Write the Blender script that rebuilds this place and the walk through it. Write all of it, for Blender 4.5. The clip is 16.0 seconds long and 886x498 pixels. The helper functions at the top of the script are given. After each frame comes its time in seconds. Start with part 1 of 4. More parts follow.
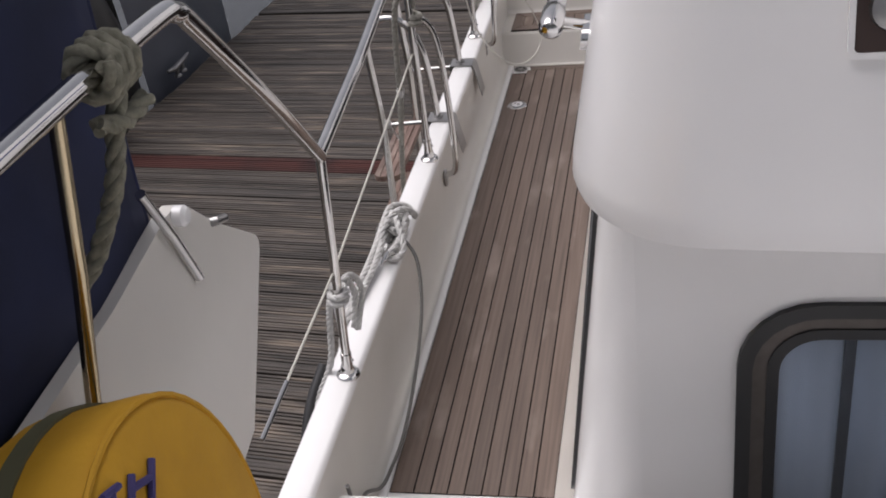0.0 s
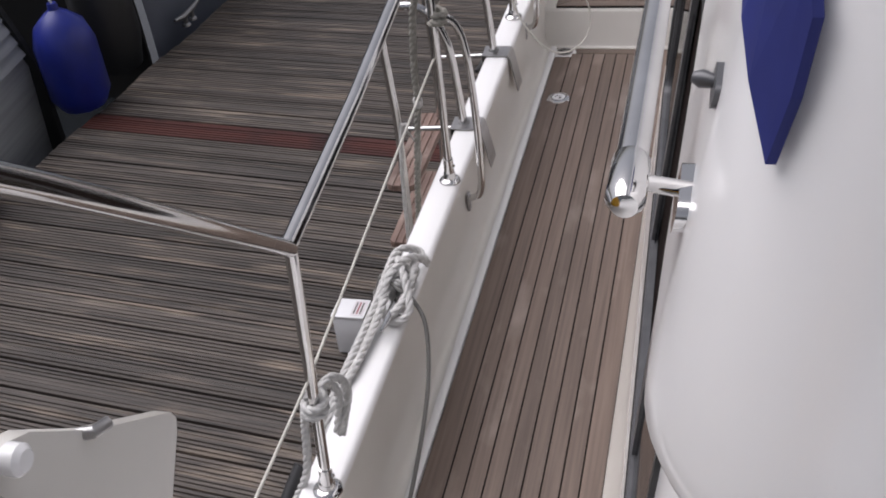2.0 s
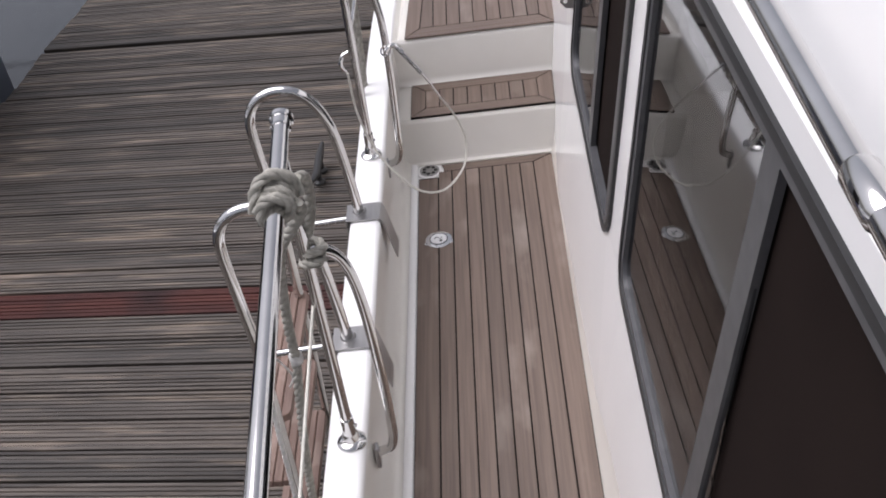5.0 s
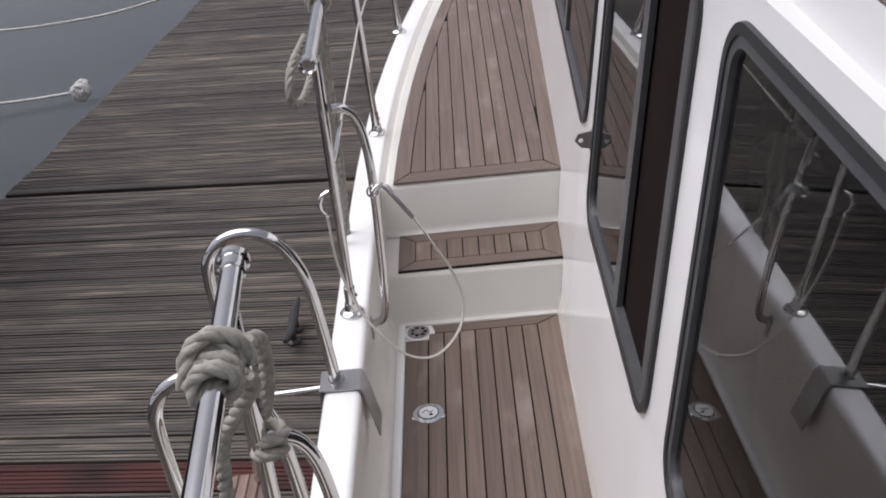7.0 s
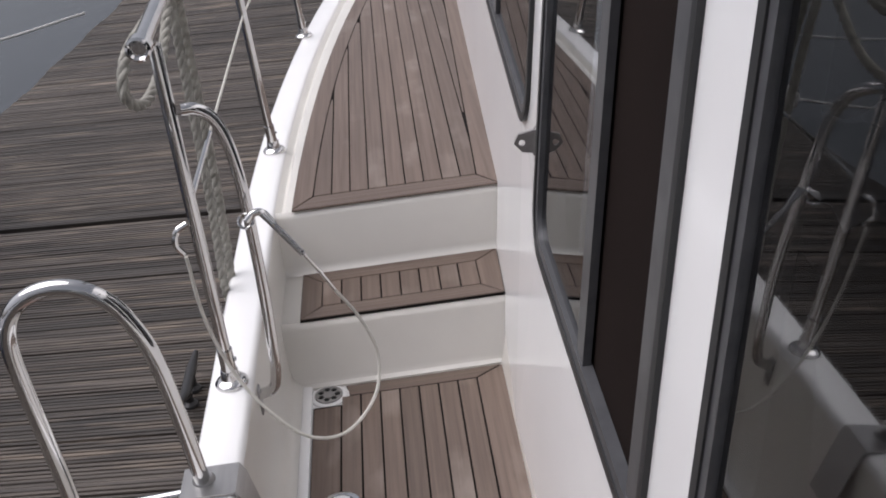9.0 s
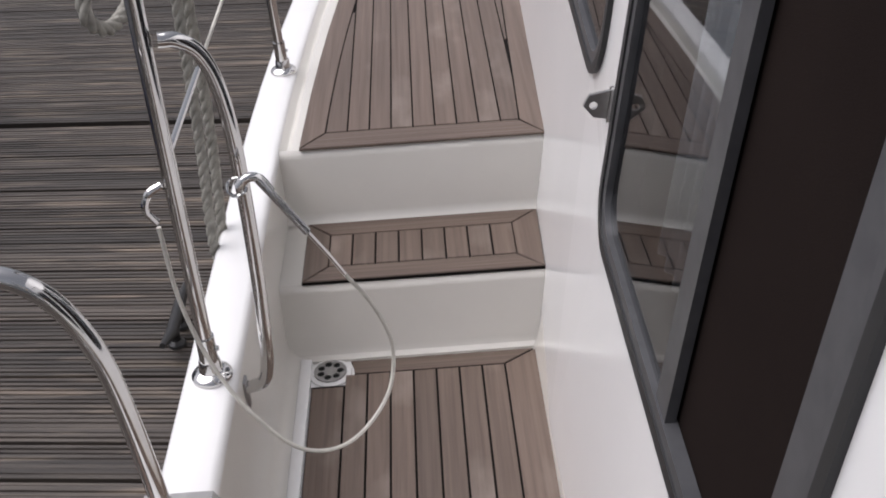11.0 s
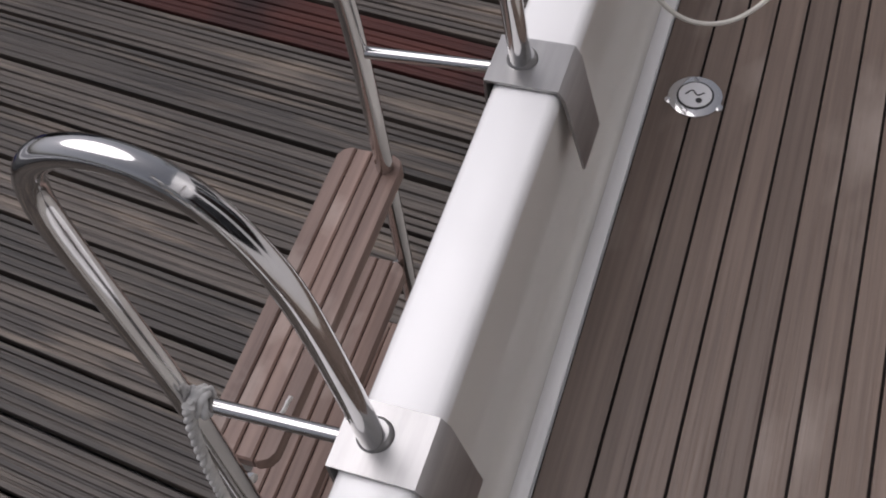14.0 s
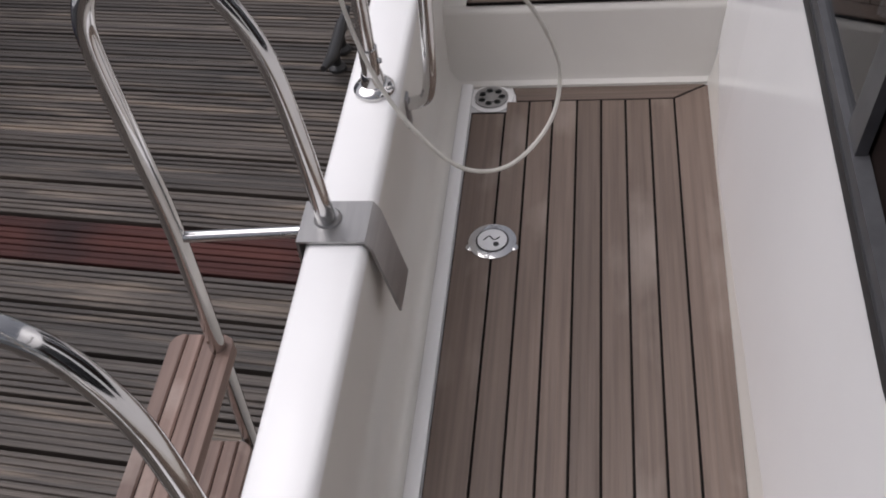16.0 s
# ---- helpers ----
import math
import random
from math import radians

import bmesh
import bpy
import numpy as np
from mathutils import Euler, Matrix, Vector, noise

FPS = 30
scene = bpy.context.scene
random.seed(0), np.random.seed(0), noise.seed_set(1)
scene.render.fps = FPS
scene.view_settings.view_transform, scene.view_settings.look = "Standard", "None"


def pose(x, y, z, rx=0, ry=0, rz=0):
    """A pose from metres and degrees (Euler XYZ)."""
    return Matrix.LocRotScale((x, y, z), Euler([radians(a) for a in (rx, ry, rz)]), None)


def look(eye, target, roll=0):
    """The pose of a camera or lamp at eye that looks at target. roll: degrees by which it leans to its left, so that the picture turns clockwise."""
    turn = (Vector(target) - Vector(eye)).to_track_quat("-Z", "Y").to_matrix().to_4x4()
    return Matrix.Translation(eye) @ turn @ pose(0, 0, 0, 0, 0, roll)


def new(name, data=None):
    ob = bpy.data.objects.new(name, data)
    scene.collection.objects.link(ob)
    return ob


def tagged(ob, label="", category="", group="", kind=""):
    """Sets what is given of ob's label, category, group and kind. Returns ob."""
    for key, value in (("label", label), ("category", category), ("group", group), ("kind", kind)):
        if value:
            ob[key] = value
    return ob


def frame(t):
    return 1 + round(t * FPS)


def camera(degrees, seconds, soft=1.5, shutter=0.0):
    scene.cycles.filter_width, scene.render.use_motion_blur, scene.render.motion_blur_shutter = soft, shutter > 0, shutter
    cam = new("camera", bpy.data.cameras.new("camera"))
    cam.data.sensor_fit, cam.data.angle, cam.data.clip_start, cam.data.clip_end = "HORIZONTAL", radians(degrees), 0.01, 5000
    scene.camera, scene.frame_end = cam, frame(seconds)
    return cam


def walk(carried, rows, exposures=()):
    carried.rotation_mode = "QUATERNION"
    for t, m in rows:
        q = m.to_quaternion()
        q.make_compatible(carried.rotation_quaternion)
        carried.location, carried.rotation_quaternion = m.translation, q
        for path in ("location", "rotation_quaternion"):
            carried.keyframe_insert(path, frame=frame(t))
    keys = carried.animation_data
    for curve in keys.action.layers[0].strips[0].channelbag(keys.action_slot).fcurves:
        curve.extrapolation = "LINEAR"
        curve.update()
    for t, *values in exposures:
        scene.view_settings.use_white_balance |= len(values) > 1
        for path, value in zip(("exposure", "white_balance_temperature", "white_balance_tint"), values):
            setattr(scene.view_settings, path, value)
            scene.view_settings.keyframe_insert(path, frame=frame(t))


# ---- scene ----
cam = camera(44.8, 16.0, soft=1.9)
PATH = [
    (0, (0.758, 0.27, 2.231), (0.33, 1.911, 1.17), -8.5),
    (0.5, (0.707, 0.439, 2.212), (0.352, 2.072, 1.114), -8.1),
    (1, (0.688, 0.667, 2.201), (0.175, 2.257, 1.102), -9.0),
    (1.5, (0.679, 0.863, 2.193), (0.099, 2.415, 1.072), -8.7),
    (2, (0.644, 1.028, 2.173), (0.164, 2.578, 1.004), -7.2),
    (2.5, (0.559, 1.235, 2.166), (0.223, 2.819, 0.992), -5.3),
    (3, (0.492, 1.443, 2.136), (0.114, 2.955, 0.884), -7.7),
    (3.5, (0.502, 1.649, 2.116), (0.089, 3.113, 0.818), -9.9),
    (4, (0.462, 1.787, 2.123), (0.089, 3.224, 0.783), -10.8),
    (4.5, (0.331, 1.96, 2.213), (0.062, 3.446, 0.902), -10.9),
    (5, (0.268, 2.106, 2.166), (0.126, 3.693, 0.957), -9.2),
    (7.5, (0.201, 2.641, 1.804), (0.145, 4.395, 0.844), -6.0),
    (8, (0.21, 2.784, 1.7), (0.212, 4.535, 0.734), -6.4),
    (8.5, (0.257, 2.98, 1.628), (0.294, 4.751, 0.701), -7.5),
    (11, (0.225, 3.593, 1.498), (0.232, 5.268, 0.406), -4.0),
    (11.5, (0.228, 3.749, 1.458), (0.068, 5.369, 0.296), -3.9),
    (12, (0.165, 3.843, 1.429), (-0.221, 5.348, 0.171), -5.3),
    (12.5, (0.146, 3.859, 1.429), (-0.41, 5.152, 0.008), -9.3),
    (13, (0.145, 3.857, 1.407), (-0.396, 5.012, -0.134), -10.5),
    (13.5, (0.145, 3.821, 1.407), (-0.387, 4.859, -0.219), -11.0),
    (14, (0.145, 3.754, 1.395), (-0.4, 4.756, -0.249), -12.0),
    (14.5, (0.135, 3.672, 1.378), (-0.365, 4.682, -0.274), -10.0),
    (15, (0.149, 3.624, 1.383), (-0.331, 4.619, -0.284), -12.6),
    (15.5, (0.171, 3.613, 1.387), (-0.214, 4.828, -0.154), -9.6),
    (16, (0.202, 3.612, 1.43), (-0.091, 4.981, 0.002), -8.7),
]
EXPOSURES = [(0.0, 0.1, 6350, 16), (1.5, 0.15, 6200, 16), (3.0, 0.2, 6200, 16), (4.0, 0.25, 6150, 16), (5.0, 0.48, 6150, 16), (8.0, 0.26, 6150, 15), (11.0, 0.25, 6200, 15), (12.0, 0.0, 6200, 15), (13.0, -0.08, 6200, 16), (14.5, -0.25, 6200, 17), (16.0, -0.05, 6200, 16)]
walk(cam, [(t, look(eye, target, roll)) for t, eye, target, roll in PATH], EXPOSURES)

# ---- light ----
world = bpy.data.worlds.new("sky")
scene.world = world
world.use_nodes = True
wn = world.node_tree.nodes
sky = wn.new("ShaderNodeTexSky")
sky.sky_type, sky.sun_disc, sky.sun_elevation, sky.sun_rotation = "NISHITA", False, radians(62), radians(-72)
sky.dust_density, sky.ozone_density, sky.air_density = 5.0, 0.3, 1.0
hsv = wn.new("ShaderNodeHueSaturation")
hsv.inputs["Saturation"].default_value = 0.25
world.node_tree.links.new(sky.outputs[0], hsv.inputs["Color"])
world.node_tree.links.new(hsv.outputs[0], wn["Background"].inputs[0])
wn["Background"].inputs[1].default_value = 0.092
sun = new("sun", bpy.data.lights.new("sun", "SUN"))
sun.data.energy, sun.data.angle, sun.data.color = 1.75, radians(60), (1.0, 0.97, 0.93)
sun.matrix_world = look((-4.5, 3.7, 9), (0, 3, 0))


# ---- materials ----
def mat(name, base, rough=0.5, metal=0.0, alt=None, scale=8.0, stretch=(1, 1, 1), bump=0.0, bscale=60.0, var=0.0, coat=0.0,
        blotch=None, bl_scale=3.0, bl_range=(0.5, 0.75), bl_stretch=(1, 1, 1), spec=0.5):
    m = bpy.data.materials.new(name)
    m.use_nodes = True
    n, l = m.node_tree.nodes, m.node_tree.links
    b = n["Principled BSDF"]
    b.inputs["Roughness"].default_value, b.inputs["Metallic"].default_value = rough, metal
    b.inputs["Coat Weight"].default_value = coat
    b.inputs["Specular IOR Level"].default_value = spec
    tc, oi = n.new("ShaderNodeTexCoord"), n.new("ShaderNodeObjectInfo")
    mul = n.new("ShaderNodeVectorMath")
    mul.operation = "MULTIPLY_ADD"
    mul.inputs[1].default_value = stretch
    l.new(tc.outputs["Object"], mul.inputs[0])
    off = n.new("ShaderNodeMath")
    off.operation, off.inputs[1].default_value = "MULTIPLY", 57.0
    l.new(oi.outputs["Random"], off.inputs[0])
    l.new(off.outputs[0], mul.inputs[2])
    noi = n.new("ShaderNodeTexNoise")
    noi.inputs["Scale"].default_value, noi.inputs["Detail"].default_value = scale, 6.0
    l.new(mul.outputs[0], noi.inputs["Vector"])
    ramp = n.new("ShaderNodeValToRGB")
    ramp.color_ramp.elements[0].position, ramp.color_ramp.elements[1].position = 0.32, 0.68
    ramp.color_ramp.elements[0].color = (*(alt or tuple(c * 0.93 for c in base)), 1)
    ramp.color_ramp.elements[1].color = (*base, 1)
    l.new(noi.outputs["Fac"], ramp.inputs[0])
    out = ramp.outputs[0]
    if blotch:
        n2 = n.new("ShaderNodeTexNoise")
        n2.inputs["Scale"].default_value, n2.inputs["Detail"].default_value = bl_scale, 4.0
        add = n.new("ShaderNodeVectorMath")
        add.operation = "MULTIPLY_ADD"
        add.inputs[1].default_value = bl_stretch
        l.new(tc.outputs["Object"], add.inputs[0])
        l.new(off.outputs[0], add.inputs[2])
        l.new(add.outputs[0], n2.inputs["Vector"])
        rg = n.new("ShaderNodeMapRange")
        rg.inputs["From Min"].default_value, rg.inputs["From Max"].default_value = bl_range
        l.new(n2.outputs["Fac"], rg.inputs["Value"])
        mx = n.new("ShaderNodeMix")
        mx.data_type = "RGBA"
        l.new(rg.outputs[0], mx.inputs["Factor"])
        l.new(out, mx.inputs["A"])
        mx.inputs["B"].default_value = (*blotch, 1)
        out = mx.outputs["Result"]
    if var:
        h = n.new("ShaderNodeHueSaturation")
        v = n.new("ShaderNodeMapRange")
        v.inputs["To Min"].default_value, v.inputs["To Max"].default_value = 1 - var, 1 + var
        l.new(oi.outputs["Random"], v.inputs["Value"])
        l.new(v.outputs[0], h.inputs["Value"])
        l.new(out, h.inputs["Color"])
        out = h.outputs[0]
    l.new(out, b.inputs["Base Color"])
    if bump:
        nb = n.new("ShaderNodeTexNoise")
        nb.inputs["Scale"].default_value, nb.inputs["Detail"].default_value = bscale, 5.0
        l.new(mul.outputs[0], nb.inputs["Vector"])
        bp = n.new("ShaderNodeBump")
        bp.inputs["Strength"].default_value, bp.inputs["Distance"].default_value = bump, 0.004
        l.new(nb.outputs["Fac"], bp.inputs["Height"])
        l.new(bp.outputs[0], b.inputs["Normal"])
    return m


TEAK = mat("weathered_teak", (0.158, 0.116, 0.092), 0.42, 0, (0.108, 0.077, 0.060), 95, (1, 0.025, 1), 0.4, 140, 0.16,
           blotch=(0.28, 0.232, 0.198), bl_scale=6, bl_range=(0.57, 0.82), bl_stretch=(1, 0.45, 1))
TEAK_X = mat("weathered_teak_cross", (0.158, 0.116, 0.092), 0.42, 0, (0.108, 0.077, 0.060), 95, (0.025, 1, 1), 0.4, 140, 0.16,
             blotch=(0.28, 0.232, 0.198), bl_scale=6, bl_range=(0.6, 0.85), bl_stretch=(0.45, 1, 1))
STEP_TEAK = mat("ladder_teak", (0.235, 0.155, 0.125), 0.55, 0, (0.12, 0.075, 0.06), 50, (1, 0.05, 1), 0.3, 80, 0.08,
                blotch=(0.36, 0.29, 0.25), bl_scale=7, bl_range=(0.55, 0.8))
CAULK = mat("black_caulk", (0.012, 0.010, 0.0095), 0.9, spec=0.08)
GEL = mat("white_gelcoat", (0.86, 0.85, 0.84), 0.22, 0, (0.82, 0.81, 0.80), 2.5, coat=0.3)
CREAM = mat("cream_gelcoat", (0.70, 0.675, 0.625), 0.28, 0, (0.64, 0.615, 0.57), 3, coat=0.25, bump=0.03, bscale=20)
STEEL = mat("polished_steel", (0.66, 0.65, 0.64), 0.09, 1.0, (0.58, 0.57, 0.56), 12)
BRUSHED = mat("brushed_steel", (0.40, 0.39, 0.385), 0.38, 1.0, (0.33, 0.325, 0.32), 60, (1, 0.1, 1))
DOCK = mat("grey_decking", (0.088, 0.072, 0.060), 0.6, 0, (0.026, 0.021, 0.018), 52, (0.04, 1, 1), 0.8, 90, 0.36,
           blotch=(0.225, 0.176, 0.134), bl_scale=22, bl_range=(0.54, 0.80), bl_stretch=(0.10, 1, 1), spec=0.5)
REDWOOD = mat("red_decking", (0.072, 0.024, 0.019), 0.6, 0, (0.044, 0.015, 0.013), 20, (0.05, 1, 1), 0.3, 60, 0.05, spec=0.2,
              blotch=(0.022, 0.011, 0.011), bl_scale=2, bl_range=(0.5, 0.66))
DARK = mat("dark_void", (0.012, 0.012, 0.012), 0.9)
BRONZE = mat("bronze_window_frame", (0.115, 0.100, 0.090), 0.35, 0.4, (0.09, 0.078, 0.07), 30)
RUBBER = mat("dark_rubber", (0.022, 0.022, 0.023), 0.45)
ALU = mat("grey_window_frame", (0.105, 0.105, 0.11), 0.35, 0.3, (0.08, 0.08, 0.085), 30)
ROPE = mat("grey_rope", (0.40, 0.385, 0.34), 0.9, 0, (0.25, 0.24, 0.21), 60, bump=0.5, bscale=300)
ROPE_W = mat("white_rope", (0.66, 0.65, 0.63), 0.85, 0, (0.48, 0.47, 0.45), 60, bump=0.5, bscale=300)
ROPE_O = mat("olive_rope", (0.26, 0.25, 0.19), 0.9, 0, (0.14, 0.135, 0.10), 60, bump=0.5, bscale=300)
CORD = mat("white_cord", (0.62, 0.60, 0.54), 0.6, 0, (0.52, 0.50, 0.45), 40)
CABLE = mat("grey_cable", (0.14, 0.135, 0.125), 0.5)
NAVY = mat("navy_canvas", (0.012, 0.018, 0.060), 0.85, 0, (0.008, 0.012, 0.040), 6, bump=0.4, bscale=9)
BLUE = mat("blue_canvas", (0.010, 0.018, 0.16), 0.7, 0, (0.007, 0.012, 0.11), 8, bump=0.3, bscale=12)
FENDER = mat("blue_vinyl", (0.012, 0.022, 0.22), 0.38, 0, (0.01, 0.018, 0.17), 7)
YELLOW = mat("yellow_fabric", (0.62, 0.33, 0.012), 0.75, 0, (0.52, 0.27, 0.01), 9, bump=0.25, bscale=90)
SCREEN = mat("brown_insect_mesh", (0.0165, 0.0115, 0.010), 0.9, 0, (0.013, 0.009, 0.008), 4, bump=0.2, bscale=600, spec=0.06)
STRAP = mat("olive_webbing", (0.12, 0.115, 0.06), 0.8)
INK = mat("blue_print", (0.05, 0.04, 0.16), 0.7)
BRASS = mat("bronzed_post", (0.46, 0.38, 0.25), 0.2, 1.0)
PLASTIC = mat("white_plastic", (0.72, 0.72, 0.73), 0.4, 0, (0.66, 0.66, 0.67), 8)
LABEL = mat("red_print", (0.30, 0.10, 0.11), 0.6)
GREYHULL = mat("blue_grey_hull", (0.115, 0.125, 0.155), 0.35, 0, (0.095, 0.105, 0.13), 2)
BOATW = mat("white_hull", (0.74, 0.75, 0.77), 0.3, 0, (0.66, 0.67, 0.70), 2)
BOATG = mat("grey_clapboard", (0.30, 0.31, 0.32), 0.5, 0, (0.22, 0.23, 0.24), 9, (1, 0.1, 4))
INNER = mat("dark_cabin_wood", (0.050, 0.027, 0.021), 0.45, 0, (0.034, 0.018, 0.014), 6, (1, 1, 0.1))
CURTAIN = mat("grey_curtain", (0.84, 0.87, 0.91), 0.9, 0, (0.62, 0.66, 0.72), 9, (1, 1, 0.05))
WATER = mat("harbour_water", (0.030, 0.034, 0.038), 0.10, 0, (0.022, 0.026, 0.03), 1.2, bump=0.5, bscale=5)


def glass_material(name, tint):
    m = bpy.data.materials.new(name)
    m.use_nodes = True
    n, l = m.node_tree.nodes, m.node_tree.links
    n.remove(n["Principled BSDF"])
    tr, gl, mix, lw = (n.new(k) for k in ("ShaderNodeBsdfTransparent", "ShaderNodeBsdfGlossy", "ShaderNodeMixShader", "ShaderNodeLayerWeight"))
    tr.inputs[0].default_value = (*tint, 1)
    gl.inputs["Roughness"].default_value = 0.0
    lw.inputs["Blend"].default_value = 0.5
    pw, ma = n.new("ShaderNodeMath"), n.new("ShaderNodeMath")
    pw.operation, pw.inputs[1].default_value = "POWER", 3.0
    ma.operation, ma.inputs[1].default_value, ma.inputs[2].default_value = "MULTIPLY_ADD", 0.62, 0.06
    l.new(lw.outputs["Facing"], pw.inputs[0])
    l.new(pw.outputs[0], ma.inputs[0])
    l.new(ma.outputs[0], mix.inputs[0])
    l.new(tr.outputs[0], mix.inputs[1])
    l.new(gl.outputs[0], mix.inputs[2])
    l.new(mix.outputs[0], n["Material Output"].inputs[0])
    return m


GLASS = glass_material("window_glass", (0.58, 0.59, 0.60))
CLEAR = glass_material("clear_glass", (0.88, 0.91, 0.95))


# ---- building helpers ----
def link_mesh(name, bm, material, smooth=True):
    me = bpy.data.meshes.new(name)
    bmesh.ops.recalc_face_normals(bm, faces=bm.faces)
    bm.to_mesh(me)
    bm.free()
    me.materials.append(material)
    if smooth:
        me.shade_smooth()
        me.set_sharp_from_angle(angle=radians(75 if "rope" in material.name else 38))
    return new(name, me)


def part(name, bm, material, parent, label="", smooth=True):
    ob = link_mesh(name, bm, material, smooth)
    ob.parent = parent
    if label:
        tagged(ob, label)
    return ob


def thing(name, label, category, at=(0, 0, 0), group="", kind=""):
    ob = new(name)
    ob.empty_display_size = 0.05
    ob.location = at
    ob["origin"] = at
    return tagged(ob, label, category, group, kind)


def settle(ob):
    """Move the parts, built in world places, under the base of their thing."""
    inv = Matrix.Translation(ob.location).inverted()
    for c in ob.children:
        c.matrix_parent_inverse = inv
    del ob["origin"]
    return ob


def single(name, bm, material, label, category, kind="", group="", smooth=True):
    return tagged(link_mesh(name, bm, material, smooth), label, category, group, kind)


def spline(pts, per=8):
    p = [Vector(q) for q in pts]
    p = [p[0] * 2 - p[1]] + p + [p[-1] * 2 - p[-2]]
    out = []
    for i in range(1, len(p) - 2):
        a, b, c, d = p[i - 1:i + 3]
        for k in range(per):
            t = k / per
            out.append(0.5 * (2 * b + (c - a) * t + (2 * a - 5 * b + 4 * c - d) * t * t + (3 * b - a - 3 * c + d) * t ** 3))
    return out + [p[-2]]


def frames(pts):
    """Points with two side directions carried along them."""
    pts = [Vector(q) for q in pts]
    t = (pts[1] - pts[0]).normalized()
    u = t.orthogonal().normalized()
    out = []
    for i, q in enumerate(pts):
        t = (pts[min(i + 1, len(pts) - 1)] - pts[max(i - 1, 0)]).normalized()
        u = (u - t * u.dot(t)).normalized()
        out.append((q, u, t.cross(u)))
    return out


def tube(bm, pts, r, n=10, radii=None):
    rings = []
    for i, (q, u, v) in enumerate(frames(pts)):
        rr = radii[i] if radii else r
        rings.append([bm.verts.new(q + (u * math.cos(a) + v * math.sin(a)) * rr) for a in (2 * math.pi * k / n for k in range(n))])
    for a, b in zip(rings, rings[1:]):
        for k in range(n):
            bm.faces.new((a[k], a[(k + 1) % n], b[(k + 1) % n], b[k]))
    bm.faces.new(rings[0][::-1])
    bm.faces.new(rings[-1])
    return bm


def rope(bm, pts, r, pitch=None, strands=3):
    """Twisted rope along a path."""
    pts = [Vector(q) for q in pts]
    pitch = pitch or r * 7
    length = [0.0]
    for a, b in zip(pts, pts[1:]):
        length.append(length[-1] + (b - a).length)
    step = pitch / 7
    fine = []
    n = max(3, int(length[-1] / step))
    j = 0
    for i in range(n + 1):
        s = length[-1] * i / n
        while j < len(pts) - 2 and length[j + 1] < s:
            j += 1
        f = (s - length[j]) / max(1e-6, length[j + 1] - length[j])
        fine.append(pts[j].lerp(pts[j + 1], f))
    fr = frames(fine)
    for k in range(strands):
        line = []
        for i, (q, u, v) in enumerate(fr):
            a = 2 * math.pi * (k / strands + length[-1] * i / n / pitch)
            line.append(q + (u * math.cos(a) + v * math.sin(a)) * r * 0.5)
        tube(bm, line, r * 0.58, 9)
    return bm


def box(bm, lo, hi, bevel=0.0, seg=2):
    r = bmesh.ops.create_cube(bm, size=1)
    for w in r["verts"]:
        w.co = Vector([lo[i] + (w.co[i] + 0.5) * (hi[i] - lo[i]) for i in range(3)])
    if bevel:
        ed = {e for w in r["verts"] for e in w.link_edges}
        bmesh.ops.bevel(bm, geom=list(ed), offset=bevel, segments=seg, affect="EDGES", profile=0.5)
    return bm


def lathe(bm, profile, centre, axis=(0, 0, 1), n=20):
    q = Vector(axis).to_track_quat("Z", "Y").to_matrix()
    rings = []
    for r, z in profile:
        rings.append([bm.verts.new(Vector(centre) + q @ Vector((r * math.cos(2 * math.pi * k / n), r * math.sin(2 * math.pi * k / n), z))) for k in range(n)])
    for a, b in zip(rings, rings[1:]):
        for k in range(n):
            bm.faces.new((a[k], a[(k + 1) % n], b[(k + 1) % n], b[k]))
    bm.faces.new(rings[0][::-1])
    bm.faces.new(rings[-1])
    return bm


def prism(bm, poly, place, d0, d1):
    """A flat outline given thickness: place(u, v, d) gives the world point."""
    a = [bm.verts.new(place(u, v, d0)) for u, v in poly]
    b = [bm.verts.new(place(u, v, d1)) for u, v in poly]
    bm.faces.new(a)
    bm.faces.new(b[::-1])
    for i in range(len(poly)):
        j = (i + 1) % len(poly)
        bm.faces.new((a[i], a[j], b[j], b[i]))
    return bm


def sheet_with_holes(bm, outer, holes, place, d0, d1):
    """A wall from an outline with openings through it."""
    for d in (d0, d1):
        edges = []
        for loop in (outer, *holes):
            vs = [bm.verts.new(place(u, v, d)) for u, v in loop]
            edges += [bm.edges.new((vs[i], vs[(i + 1) % len(vs)])) for i in range(len(vs))]
        bmesh.ops.triangle_fill(bm, use_beauty=True, use_dissolve=False, edges=edges)
    for loop in (outer, *holes):
        for i in range(len(loop)):
            p, q = loop[i], loop[(i + 1) % len(loop)]
            bm.faces.new([bm.verts.new(place(*c)) for c in ((*p, d0), (*q, d0), (*q, d1), (*p, d1))])
    bmesh.ops.remove_doubles(bm, verts=bm.verts, dist=1e-5)
    return bm


def rounded(u0, v0, u1, v1, r, n=6, skew=0.0, drop=0.0):
    """A rounded outline; drop lowers its lower edge towards u0."""
    out = []
    for cu, cv, a0 in ((u1 - r, v1 - r, 0), (u0 + r, v1 - r, 90), (u0 + r, v0 + r, 180), (u1 - r, v0 + r, 270)):
        for k in range(n + 1):
            a = radians(a0 + 90 * k / n)
            u = cu + r * math.cos(a)
            v = cv + r * math.sin(a)
            out.append((u, v + skew * (u - u0) - drop * (u1 - u) * (v1 - v) / (v1 - v0)))
    return out


